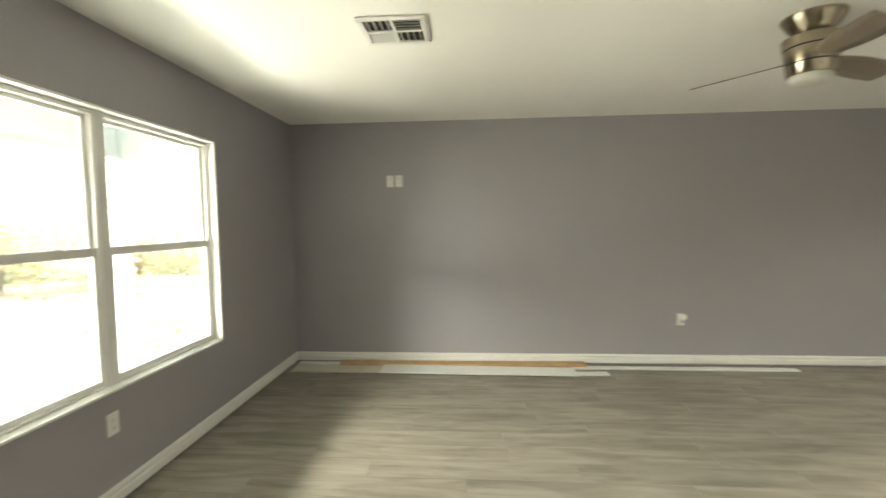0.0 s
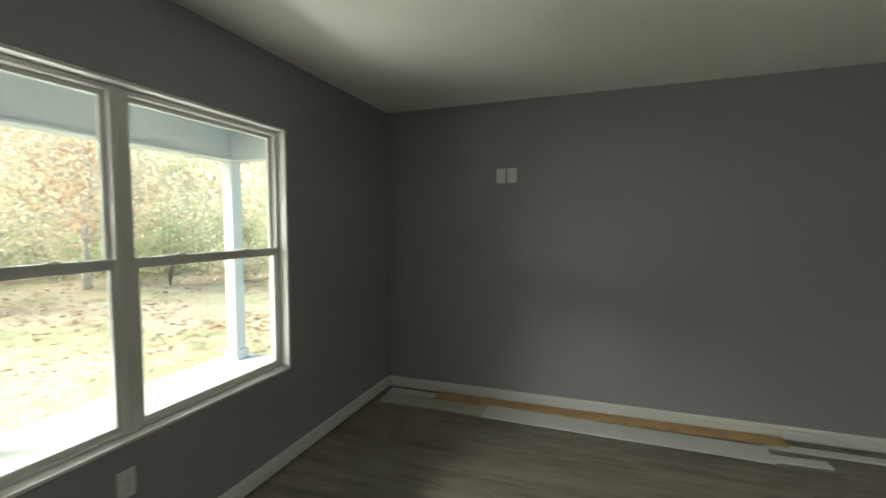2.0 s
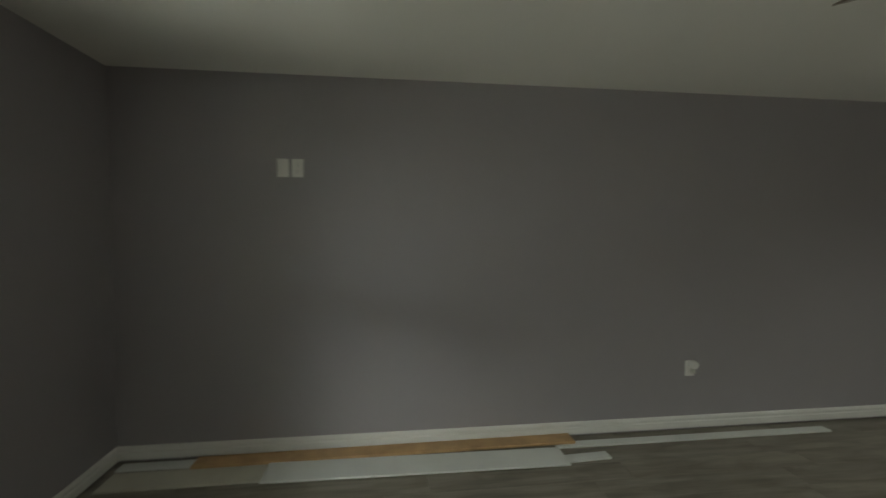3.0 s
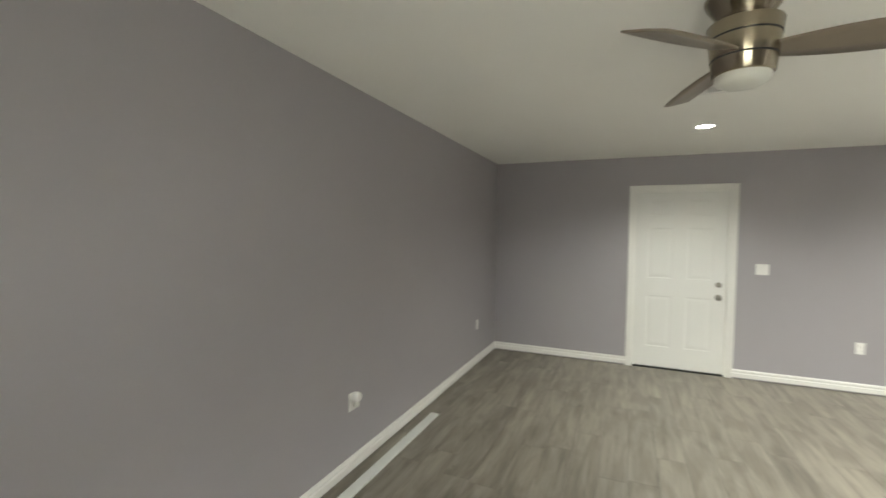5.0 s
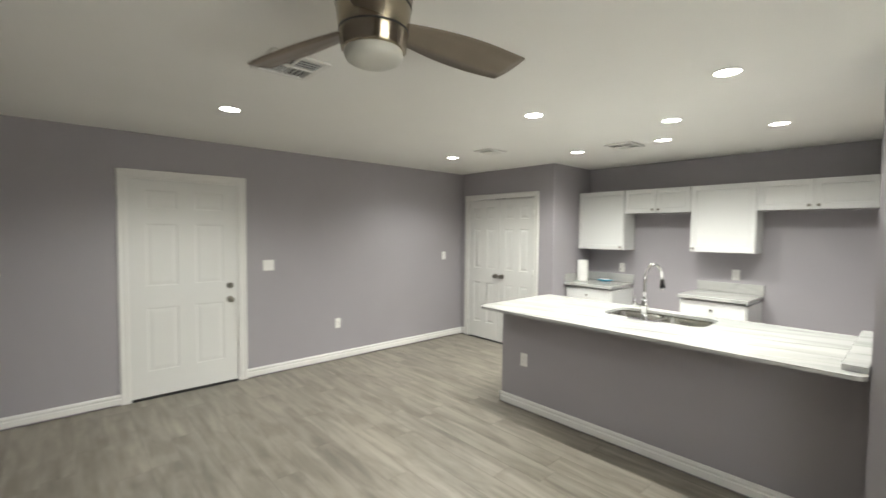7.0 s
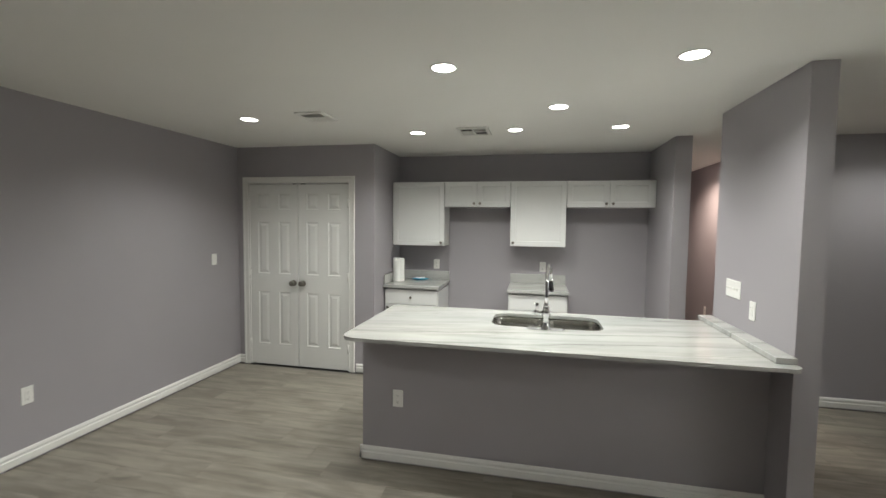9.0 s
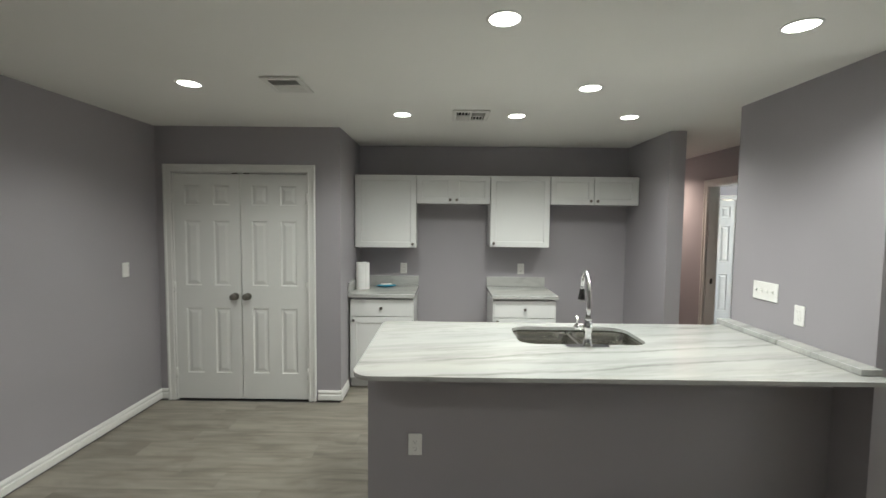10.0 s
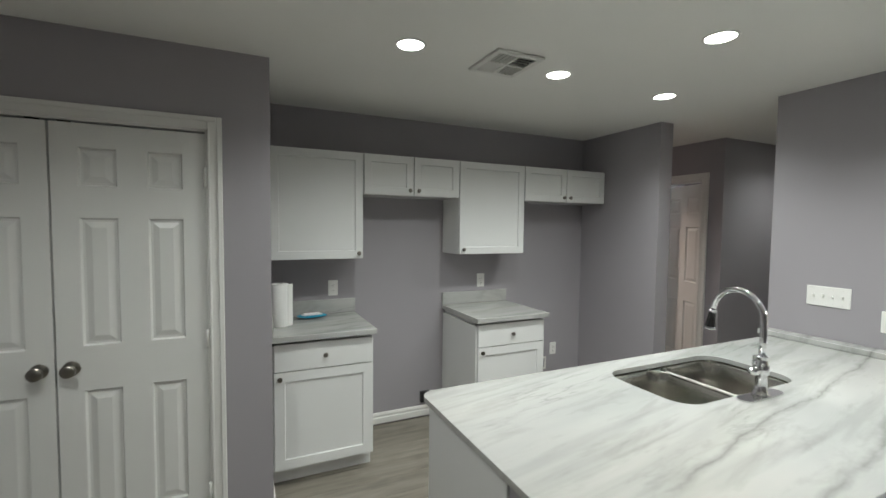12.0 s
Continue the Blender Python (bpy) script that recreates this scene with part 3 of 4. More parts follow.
casing(door_3, 0.775, 2.07)
jamb(door_3, 0.785, 2.078)
ajar = leaf(door_3, 0, 0.745, 2.05, 0.105, 0.12, 0, m=pose(0.372, 0.08, 0.012, 0, 0, -23) @ pose(-0.745, 0, 0))
round_knob(ajar, 0.055, 0, 0.97, BRONZE)
part("knob", lathe(bmesh.new(), [(0, 0), (0.033, 0), (0.033, 0.006), (0.011, 0.014), (0.011, 0.03), (0.029, 0.048), (0.02, 0.064), (0, 0.066)], 20, pose(0.055, 0.035, 0.97, -90)), BRONZE, ajar)
part("strike_plate", boxed(-0.3755, -0.372, 0.05, 0.075, 0.955, 1.015), BRONZE, door_3)

door_4 = thing("door_4", pose(0.485, -9.0, 0, 0, 0, SOUTH), "closed pair of white closet doors in the bedroom", "door", kind="structure")
casing(door_4, 1.19, 2.04)
for x in (-0.594, 0.002):
    leaf(door_4, x, 0.59, 2.03, 0.095, 0.115, 0.01)
door_5 = thing("door_5", pose(2.01, HEND, 0, 0, 0, SOUTH), "closed white door at the end of the hall", "door", kind="structure")
casing(door_5, 0.69, 2.04)
leaf(door_5, -0.343, 0.686, 2.03, 0.10, 0.12, 0.01)


# ---- ceiling fixtures ----
def can_light(x, y, lens=LENS, strength=1.0):
    root = thing("recessed_light", pose(x, y, CEIL), "round white recessed ceiling light, switched on", "ceiling light", "recessed ceiling lights")
    part("trim_ring", lathe(bmesh.new(), [(0.075, 0.0), (0.074, -0.002), (0.070, -0.004), (0.063, -0.004), (0.061, -0.002), (0.061, 0.0)], 40), TRIM, root)
    part("lens", lathe(bmesh.new(), [(0.061, -0.0015), (0.045, -0.003), (0, -0.0035)], 40), lens, root, "glowing diffuser")
    data = bpy.data.lights.new("downlight", "SPOT")
    data.energy, data.spot_size, data.spot_blend, data.shadow_soft_size = BEAM * strength, radians(149), 1.0, 0.045
    data.color = (1.0, 0.98, 0.93) if lens == LENS else (1.0, 0.75, 0.62)
    lamp = new("downlight", data)
    lamp.matrix_world = look((x, y, CEIL - 0.07), (x, y, 0))
    return root


for x, y in ((5.717, -2.148), (4.322, -3.840), (4.890, -5.388), (4.018, -5.398), (3.689, -4.711), (3.158, -5.407), (3.106, -3.879), (6.101, -4.687), (0.95, -5.45)):
    can_light(x, y, LENS, 0.5 if x < 1 else 1.0)
can_light(2.02, -7.65, LENS_HALL, 1.9)


def ceiling_vent(x0, x1, y0, y1, two_way=False):
    """A register: frame, dark sheet for the unlit duct, and slats that lean a different way in each quarter or half."""
    w, h = x1 - x0, y1 - y0
    root = thing("ceiling_vent", pose((x0 + x1) / 2, (y0 + y1) / 2, CEIL), "white louvred ceiling air vent, two-way" if two_way else "white louvred ceiling air vent with four quarters", "air vent", "ceiling air vents")
    bm = bmesh.new()
    f = 0.032
    for a, b, c, d in ((-w / 2, w / 2, -h / 2, -h / 2 + f), (-w / 2, w / 2, h / 2 - f, h / 2), (-w / 2, -w / 2 + f, -h / 2 + f, h / 2 - f), (w / 2 - f, w / 2, -h / 2 + f, h / 2 - f),
                       *(() if two_way else ((-0.009, 0.009, -h / 2 + f, h / 2 - f),)), (-w / 2 + f, -0.009, -0.007, 0.007), (-0.009, w / 2 - f, -0.007, 0.007)):
        bx(bm, a, b, c, d, -0.014, -0.0005, 0.004)
    part("frame", bm, VENT, root)
    # No hole in the ceiling: a dark sheet gives the duct's shade.
    part("backing", boxed(-w / 2 + 0.02, w / 2 - 0.02, -h / 2 + 0.02, h / 2 - 0.02, -0.002, -0.0005), DUCT, root, "dark sheet standing in for the unlit duct")
    # each quarter throws its air another way: the slats lean outwards to one side
    quarters = ((0, 1, "x", 1), (0, -1, "x", -1)) if two_way else ((-1, 1, "x", 1), (1, 1, "y", -1), (-1, -1, "y", -1), (1, -1, "x", -1))
    for sx, sy, along, lean in quarters:
        qx0, qx1 = (-w / 2 + f if sx <= 0 else 0.009, w / 2 - f if sx >= 0 else -0.009)
        qy0, qy1 = (0.007, h / 2 - f) if sy > 0 else (-h / 2 + f, -0.007)
        a0, a1, c0, c1 = (qx0, qx1, qy0, qy1) if along == "x" else (qy0, qy1, qx0, qx1)
        n = 7 if two_way else 4
        for i in range(n):
            c = c0 + (i + 0.5) * (c1 - c0) / n
            d = (0.0075 if two_way else 0.0030) * lean
            ring = [(c - d, -0.0015), (c + d, -0.0125), (c + d, -0.0135), (c - d, -0.0025)]
            bm = bmesh.new()
            ends = [[bm.verts.new((u, v, z) if along == "x" else (v, u, z)) for v, z in ring] for u in (a0, a1)]
            for e in ends:
                bm.faces.new(e)
            for k in range(4):
                bm.faces.new((ends[0][k], ends[0][(k + 1) % 4], ends[1][(k + 1) % 4], ends[1][k]))
            part("slat", bm, VENT, root)
    return root


ceiling_vent(1.275, 1.625, -2.19, -1.87)
ceiling_vent(4.235, 4.51, -5.53, -5.23)
ceiling_vent(4.44, 4.76, -2.28, -1.98)
ceiling_vent(5.39, 5.62, -4.82, -4.54, True)


def ceiling_fan():
    root = thing("ceiling_fan", pose(3.56, -1.97, CEIL), "brushed nickel ceiling fan with three taupe blades, standing still", "ceiling fan")
    part("canopy", lathe(bmesh.new(), [(0, 0), (0.134, 0), (0.134, -0.006), (0.130, -0.016), (0.108, -0.050), (0.086, -0.082), (0.074, -0.104)], 40), NICKEL, root)
    def girth(z):
        return 0.125 - 0.125 * (-0.104 - z)

    housing = part("motor_housing", lathe(bmesh.new(), [(0.070, -0.102), (girth(-0.104) - 0.003, -0.102), (girth(-0.106), -0.106), (girth(-0.286), -0.286), (girth(-0.290) - 0.004, -0.290), (0, -0.290)], 48), NICKEL, root)
    for z in (-0.155, -0.232):
        part("groove", lathe(bmesh.new(), [(girth(z) - 0.004, z + 0.003), (girth(z) + 0.001, z + 0.003), (girth(z) + 0.0008, z - 0.003), (girth(z) - 0.004, z - 0.003)], 48), BLACK, housing, "dark ring")
    part("light_bowl", lathe(bmesh.new(), [(0.091, -0.289), (0.092, -0.304), (0.086, -0.318), (0.066, -0.328), (0.035, -0.334), (0, -0.336)], 40), FROST, root, "white frosted glass bowl")
    for az in (-101.5, 18.5, 138.5):
        bm = bmesh.new()
        n = 14
        top, bot = [], []
        tilt = radians(-16)
        for i in range(n + 1):
            s = i / n
            r = 0.08 + 0.480 * s
            half = 0.042 + 0.028 * s + 0.022 * math.sin(math.pi * s)
            row = []
            end = max(0.0, (s - 0.8) / 0.2) ** 2
            for u, dr in ((half, -0.036 * end), (0.35 * half, -0.012 * end), (-0.35 * half, -0.002 * end), (-half * 0.96, 0.004 * end)):
                row.append(Vector((r + dr, u * math.cos(tilt), -0.208 + u * math.sin(tilt) - 0.028 * s)))
            top.append([bm.verts.new(p + Vector((0, 0, 0.003))) for p in row])
            bot.append([bm.verts.new(p - Vector((0, 0, 0.003))) for p in row])
        for grid in (top, bot):
            for a, b in zip(grid, grid[1:]):
                for k in range(3):
                    bm.faces.new((a[k], a[k + 1], b[k + 1], b[k])).smooth = True
        for k in (0, 3):
            for i in range(n):
                bm.faces.new((top[i][k], top[i + 1][k], bot[i + 1][k], bot[i][k]))
        for i in (0, n):
            for k in range(3):
                bm.faces.new((top[i][k], top[i][k + 1], bot[i][k + 1], bot[i][k]))
        part("blade", bm, BLADE, root, "taupe fan blade").matrix_local = pose(0, 0, 0, 0, 0, az)


ceiling_fan()


# ---- wall plates ----
def plate(m, gangs, kind, label, group=""):
    """A cover plate with its sockets or switches. Local x to the right, z up, front towards -y."""
    w = 0.072 + 0.046 * (gangs - 1)
    name = {"outlet": "wall_outlet", "toggle": "light_switch", "rocker": "light_switch", "gfci": "wall_outlet", "blank": "cover_plate"}[kind]
    root = thing(name, m, label, {"outlet": "outlet", "gfci": "outlet", "blank": "cover plate"}.get(kind, "light switch"), group)
    part("cover", boxed(-w / 2, w / 2, -0.006, 0.0, -0.058, 0.058, 0.003, 2), PLASTIC, root)
    for g in range(gangs):
        x = (g - (gangs - 1) / 2) * 0.046
        if kind == "outlet":
            for z in (0.02, -0.02):
                sock = part("socket", boxed(x - 0.016, x + 0.016, -0.009, -0.006, z - 0.014, z + 0.014, 0.004, 2), PLASTIC, root)
                bm = boxed(x - 0.0070, x - 0.0057, -0.0095, -0.0088, z - 0.004, z + 0.006)
                bx(bm, x + 0.0057, x + 0.0070, -0.0095, -0.0088, z - 0.004, z + 0.006)
                bx(bm, x - 0.002, x + 0.002, -0.0095, -0.0088, z - 0.011, z - 0.007)
                part("slots", bm, SLOT, sock)
        elif kind == "toggle":
            part("switch_slot", boxed(x - 0.005, x + 0.005, -0.0075, -0.006, -0.012, 0.012), VENT, root)
            part("toggle", boxed(x - 0.004, x + 0.004, -0.018, -0.006, -0.002, 0.009, 0.002), PLASTIC, root)
        elif kind == "rocker":
            part("rocker", boxed(x - 0.0165, x + 0.0165, -0.009, -0.006, -0.033, 0.033, 0.002), PLASTIC, root)
        elif kind == "gfci":
            face = part("socket_face", boxed(x - 0.0165, x + 0.0165, -0.009, -0.006, -0.033, 0.033, 0.002), PLASTIC, root)
            for z in (0.021, -0.021):
                bm = boxed(x - 0.0068, x - 0.0056, -0.0095, -0.0088, z - 0.004, z + 0.004)
                bx(bm, x + 0.0056, x + 0.0068, -0.0095, -0.0088, z - 0.004, z + 0.004)
                part("slots", bm, SLOT, face)
            for z in (0.0045, -0.0045):
                part("button", boxed(x - 0.007, x + 0.007, -0.0105, -0.0088, z - 0.003, z + 0.003, 0.001), VENT, face)
        if kind != "outlet":
            for z in (0.042, -0.042):
                part("screw", lathe(bmesh.new(), [(0, 0.0005), (0.003, 0.0), (0.003, -0.001)], 8, pose(x, -0.0066, z, 90)), VENT, root)
    return root


plate(pose(1.022, 0, 1.852), 1, "blank", "blank white cover plate high on the grey wall", "cover plates")
plate(pose(1.112, 0, 1.852), 1, "outlet", "white outlet plate high on the grey wall")
plate(pose(3.872, 0, 0.455), 1, "outlet", "white wall outlet with a plug-in device")
plate(pose(6.36, 0, 0.47), 1, "outlet", "white wall outlet near the room's corner")
plate(pose(0, -2.30, 0.425, 0, 0, WEST), 1, "outlet", "white wall outlet below the window")
plate(pose(EX, -2.91, 1.195, 0, 0, EAST), 2, "rocker", "double white light switch beside the entry door")
plate(pose(EX, -3.735, 0.45, 0, 0, EAST), 1, "outlet", "white wall outlet low on the wall by the entry door")
plate(pose(EX, -5.46, 1.22, 0, 0, EAST), 1, "rocker", "single white light switch beside the pantry")
plate(pose(4.70, -4.27, 0.45, 0, 0, SOUTH), 1, "outlet", "white outlet on the peninsula's half wall")
plate(pose(2.52, -4.775, 1.21, 0, 0, WEST), 4, "toggle", "four-gang white toggle switch above the counter")
plate(pose(2.52, -4.505, 1.112, 0, 0, WEST), 1, "gfci", "white safety outlet with test buttons above the marble counter")
plate(pose(5.005, KY, 1.125, 0, 0, SOUTH), 1, "outlet", "white outlet above the kitchen counter", "kitchen outlets")
plate(pose(3.73, KY, 1.13, 0, 0, SOUTH), 1, "outlet", "white outlet above the kitchen counter", "kitchen outlets")
plate(pose(2.92, KY, 0.435, 0, 0, SOUTH), 1, "outlet", "white outlet low in the refrigerator space")
plate(pose(HX, -7.9, 0.50, 0, 0, WEST), 1, "outlet", "white wall outlet in the hall")
plate(pose(-0.75, -9.0, 0.42, 0, 0, SOUTH), 1, "outlet", "white wall outlet in the bedroom")

root = thing("plug_in_device", pose(3.885, -0.009, 0.475), "small round white device plugged into an outlet", "air freshener")
part("body", lathe(bmesh.new(), [(0, 0.0), (0.024, 0.0), (0.030, 0.008), (0.030, 0.034), (0.024, 0.044), (0, 0.047)], 20, pose(0, 0, 0.012, 90)), PLASTIC, root)
part("bottle", lathe(bmesh.new(), [(0, 0), (0.016, 0.002), (0.018, 0.02), (0.012, 0.034), (0, 0.036)], 16, pose(-0.006, -0.024, -0.05)), FROST, root, "pale glass bottle")
root = thing("water_valve_box", pose(3.06, KY, 0.305, 0, 0, SOUTH), "white plastic valve box set in the wall", "valve box")
bm = bmesh.new()
for a, b, c, d in ((-0.06, 0.06, 0.045, 0.06), (-0.06, 0.06, -0.06, -0.045), (-0.06, -0.045, -0.045, 0.045), (0.045, 0.06, -0.045, 0.045)):
    bx(bm, a, b, -0.008, 0.0, c, d, 0.002)
part("box_frame", bm, PLASTIC, root)
part("valve", lathe(bmesh.new(), [(0.012, 0), (0.012, 0.02), (0, 0.022)], 12, pose(0, 0.0, -0.01, 90)), KNOB, root)
root = thing("range_outlet", pose(4.25, KY, 0.18, 0, 0, SOUTH), "black square range outlet low on the wall", "outlet")
part("box", boxed(-0.045, 0.045, -0.035, 0.0, -0.045, 0.045, 0.006, 2), BLACK, root)
part("face", lathe(bmesh.new(), [(0.028, 0), (0.028, 0.004), (0, 0.004)], 20, pose(0, -0.035, 0, 90)), BLACK, root)


# ---- kitchen ----
def small_knob(parent, x, z, y=0.0):
    return part("knob", lathe(bmesh.new(), [(0, 0), (0.007, 0), (0.006, 0.010), (0.012, 0.015), (0.0155, 0.020), (0.013, 0.026), (0, 0.029)], 16, pose(x, y, z, 90)), KNOB, parent)


def shaker(parent, x0, x1, z0, z1, rail=0.052, name="door"):
    """A shaker front on the face y = 0, standing towards -y."""
    bm = panelled(x1 - x0, z1 - z0, 0.019, [(rail, x1 - x0 - rail, rail, z1 - z0 - rail)], drop=0.008, lip=0.004, field=0)
    ob = part(name, bm, CABINET, parent)
    ob.matrix_local = pose(x0, -0.022, z0)
    return ob


def upper_cabinet(x0, x1, z0, doors, knobs, label):
    """Wall cabinet whose right end, seen from the room, is x0. Local x runs to the viewer's right."""
    w, h = x1 - x0, 2.10 - z0
    root = thing("wall_cabinet", pose(x1, KY + 0.29, z0, 0, 0, SOUTH), label, "cabinet", "kitchen wall cabinets")
    part("body", boxed(0.001, w - 0.001, 0, 0.289, 0, h, 0.001), CABINET, root)
    step = w / doors
    for i in range(doors):
        d = shaker(root, i * step + 0.004, (i + 1) * step - 0.004, 0.003, h - 0.003)
        for k in knobs:
            if k[0] == i:
                small_knob(d, k[1] if k[1] > 0 else step - 0.008 + k[1], 0.035)
    return root


upper_cabinet(4.85, 5.462, 1.365, 1, ((0, -0.03),), "white shaker wall cabinet with one tall door")
upper_cabinet(4.102, 4.848, 1.815, 2, ((0, -0.03), (1, 0.03)), "short white shaker wall cabinet with two doors")
upper_cabinet(3.50, 4.10, 1.38, 1, ((0, 0.03),), "white shaker wall cabinet with one tall door")
upper_cabinet(2.625, 3.498, 1.815, 2, ((0, -0.03), (1, 0.03)), "short white shaker wall cabinet with two doors")
solid("filler_strip", boxed(2.602, 2.624, KY + 0.25, KY + 0.285, 1.815, 2.10, 0.001), CABINET, Matrix(), "white filler strip beside a wall cabinet", "filler strip")
solid("filler_strip", boxed(5.463, 5.479, KY + 0.25, KY + 0.285, 1.365, 2.10, 0.001), CABINET, Matrix(), "white filler strip beside a wall cabinet", "filler strip")


def base_cabinet(x0, x1, label, side_splash=False):
    w = x1 - x0
    root = thing("base_cabinet", pose(x1, KY + 0.572, 0, 0, 0, SOUTH), label, "cabinet", "kitchen base cabinets")
    part("body", boxed(0, w, 0, 0.57, 0.105, 0.872, 0.001), CABINET, root)
    part("top_rail", boxed(0.018, w - 0.018, 0.05, 0.57, 0.872, 0.9015), CABINET, root)
    part("toe_kick", boxed(0, w, 0.07, 0.57, 0.0, 0.105), CABINET, root)
    drawer = part("drawer", boxed(0.012, w - 0.012, -0.022, -0.003, 0.719, 0.884, 0.003, 2), CABINET, root)
    small_knob(drawer, w / 2, 0.80, -0.022)
    d = shaker(root, 0.012, w - 0.012, 0.12, 0.713, 0.058)
    small_knob(d, 0.03, 0.56)
    top = thing("countertop", pose(0, 0, 0), "white grey-veined marble countertop on a base cabinet", "countertop", "kitchen countertops")
    part("slab", boxed(x0 - 0.012, x1 + (0.008 if side_splash else 0.012), KY + 0.001, KY + 0.625, 0.902, 0.938, 0.004, 2), MARBLE, top)
    part("backsplash", boxed(x0 - 0.012, x1 + (0.008 if side_splash else 0.012), KY + 0.001, KY + 0.021, 0.938, 1.042, 0.003), MARBLE, top)
    if side_splash:
        part("side_splash", boxed(PX - 0.021, PX - 0.001, KY + 0.022, KY + 0.60, 0.938, 1.042, 0.003), MARBLE, top)


base_cabinet(4.852, 5.468, "white base cabinet with one drawer and one shaker door", True)
base_cabinet(3.482, 4.09, "white base cabinet with one drawer and one shaker door, standing alone")

# peninsula: sink cabinet, marble top with a cut-out, bowls, tap
root = thing("sink_cabinet", pose(0, 0, 0), "white peninsula sink cabinet behind the half wall", "cabinet")
part("body", boxed(2.53, 4.948, -4.96, -4.43, 0.105, 0.64), CABINET, root)
part("upper_body", boxed(4.14, 4.948, -4.96, -4.43, 0.64, 0.909), CABINET, root)
part("upper_body", boxed(2.53, 3.33, -4.96, -4.43, 0.64, 0.909), CABINET, root)
part("toe_kick", boxed(2.53, 4.948, -4.90, -4.43, 0.0, 0.105), CABINET, root)
part("front_panel", boxed(3.33, 4.13, -4.96, -4.945, 0.64, 0.909), CABINET, root)
part("end_panel", boxed(4.949, 4.955, -4.975, -4.425, 0.0, 0.908, 0.001), CABINET, root)
for i in range(4):
    d = shaker(root, 0, 0.58, 0, 0.70, 0.058)
    d.matrix_local = pose(2.56 + 0.59 * (i + 1), -4.96 - 0.019, 0.13, 0, 0, 180)
    small_knob(d, 0.03 if i % 2 else 0.55, 0.66)

TOP = 0.932
SINK = (3.365, 4.115, -4.915, -4.495)


def holed_slab(outer, hole, z0, z1, bevel=0.006):
    bm = bmesh.new()
    rings = []
    for pts in (outer, hole):
        vs = [bm.verts.new((x, y, z1)) for x, y in pts]
        rings.append([bm.edges.new((vs[i], vs[(i + 1) % len(vs)])) for i in range(len(vs))])
    bmesh.ops.triangle_fill(bm, use_beauty=True, use_dissolve=False, edges=rings[0] + rings[1])
    got = bmesh.ops.extrude_face_region(bm, geom=list(bm.faces))
    bmesh.ops.translate(bm, vec=(0, 0, z0 - z1), verts=[g for g in got["geom"] if isinstance(g, bmesh.types.BMVert)])
    return bm


root = thing("peninsula_countertop", pose(0, 0, 0), "white grey-veined marble counter with rounded corners and a sink cut-out", "countertop")
outer = rounded(2.524, 4.975, -5.03, -3.945, (0.10, 0.05, 0, 0.06), 8)
slab = holed_slab(outer, rounded(*SINK, (0.10, 0.10, 0.10, 0.10), 8), TOP - 0.022, TOP)
slab_ob = part("slab", slab, MARBLE, root)
edge = slab_ob.modifiers.new("edge", "BEVEL")
edge.width, edge.segments, edge.limit_method = 0.006, 2, "ANGLE"
part("side_strip", boxed(2.524, 2.622, -5.09, -4.02, TOP + 0.001, TOP + 0.033, 0.003), MARBLE, root, "marble strip lying along the wall")


def bowl(parent, x0, x1, y0, y1, top, bottom):
    bm = bmesh.new()
    rings = []
    for inset, z, r in ((-0.010, top, 0.088), (-0.003, top, 0.083), (0.0, top - 0.004, 0.080), (0.004, top - 0.10, 0.078), (0.008, bottom + 0.040, 0.074), (0.017, bottom + 0.014, 0.066), (0.042, bottom, 0.045)):
        rings.append([bm.verts.new((x, y, z)) for x, y in rounded(x0 + inset, x1 - inset, y0 + inset, y1 - inset, (r,) * 4, 8)])
    for a, b in zip(rings, rings[1:]):
        for k in range(len(a)):
            bm.faces.new((a[k], a[(k + 1) % len(a)], b[(k + 1) % len(a)], b[k])).smooth = True
    bm.faces.new(rings[-1])
    ob = part("bowl", bm, STEEL, parent)
    drain = lathe(bmesh.new(), [(0.042, 0.001), (0.042, 0.003), (0.034, 0.003), (0.030, -0.002), (0, -0.002)], 24, pose((x0 + x1) / 2, (y0 + y1) / 2, bottom + 0.001))
    part("drain", drain, KNOB, ob)


sink = thing("sink", pose(0, 0, 0), "stainless steel undermount sink with two bowls", "sink")
bowl(sink, 3.752, 4.119, -4.92, -4.49, TOP - 0.034, 0.70)
bowl(sink, 3.360, 3.728, -4.92, -4.49, TOP - 0.034, 0.70)
part("rim", holed_slab(rounded(3.345, 4.135, -4.935, -4.475, (0.1,) * 4, 8), rounded(3.356, 4.124, -4.924, -4.486, (0.092,) * 4, 8), TOP - 0.036, TOP - 0.0225), STEEL, sink)
part("divider", tube(bmesh.new(), [(3.740, -4.90, TOP - 0.034), (3.740, -4.86, TOP - 0.040), (3.740, -4.55, TOP - 0.040), (3.740, -4.51, TOP - 0.034)], 0.0125, 14), STEEL, sink)

tap = thing("kitchen_faucet", pose(3.745, -4.452, TOP), "tall chrome gooseneck kitchen faucet with pull-down spray", "faucet")
bm = bmesh.new()
prism(bm, rounded(-0.125, 0.125, -0.03, 0.03, (0.03,) * 4, 8), 0.001, 0.007)
part("base_plate", bm, CHROME, tap)
part("body", lathe(bmesh.new(), [(0, 0.007), (0.031, 0.007), (0.030, 0.014), (0.024, 0.022), (0.021, 0.05), (0.020, 0.085), (0.026, 0.095), (0.027, 0.125), (0.021, 0.135), (0.019, 0.15), (0.022, 0.154), (0.022, 0.162), (0.014, 0.168), (0, 0.168)], 24), CHROME, tap)
arc = [(0, 0, 0.16), (0, 0, 0.22), (0, 0, 0.29)]
TAPR = 0.113
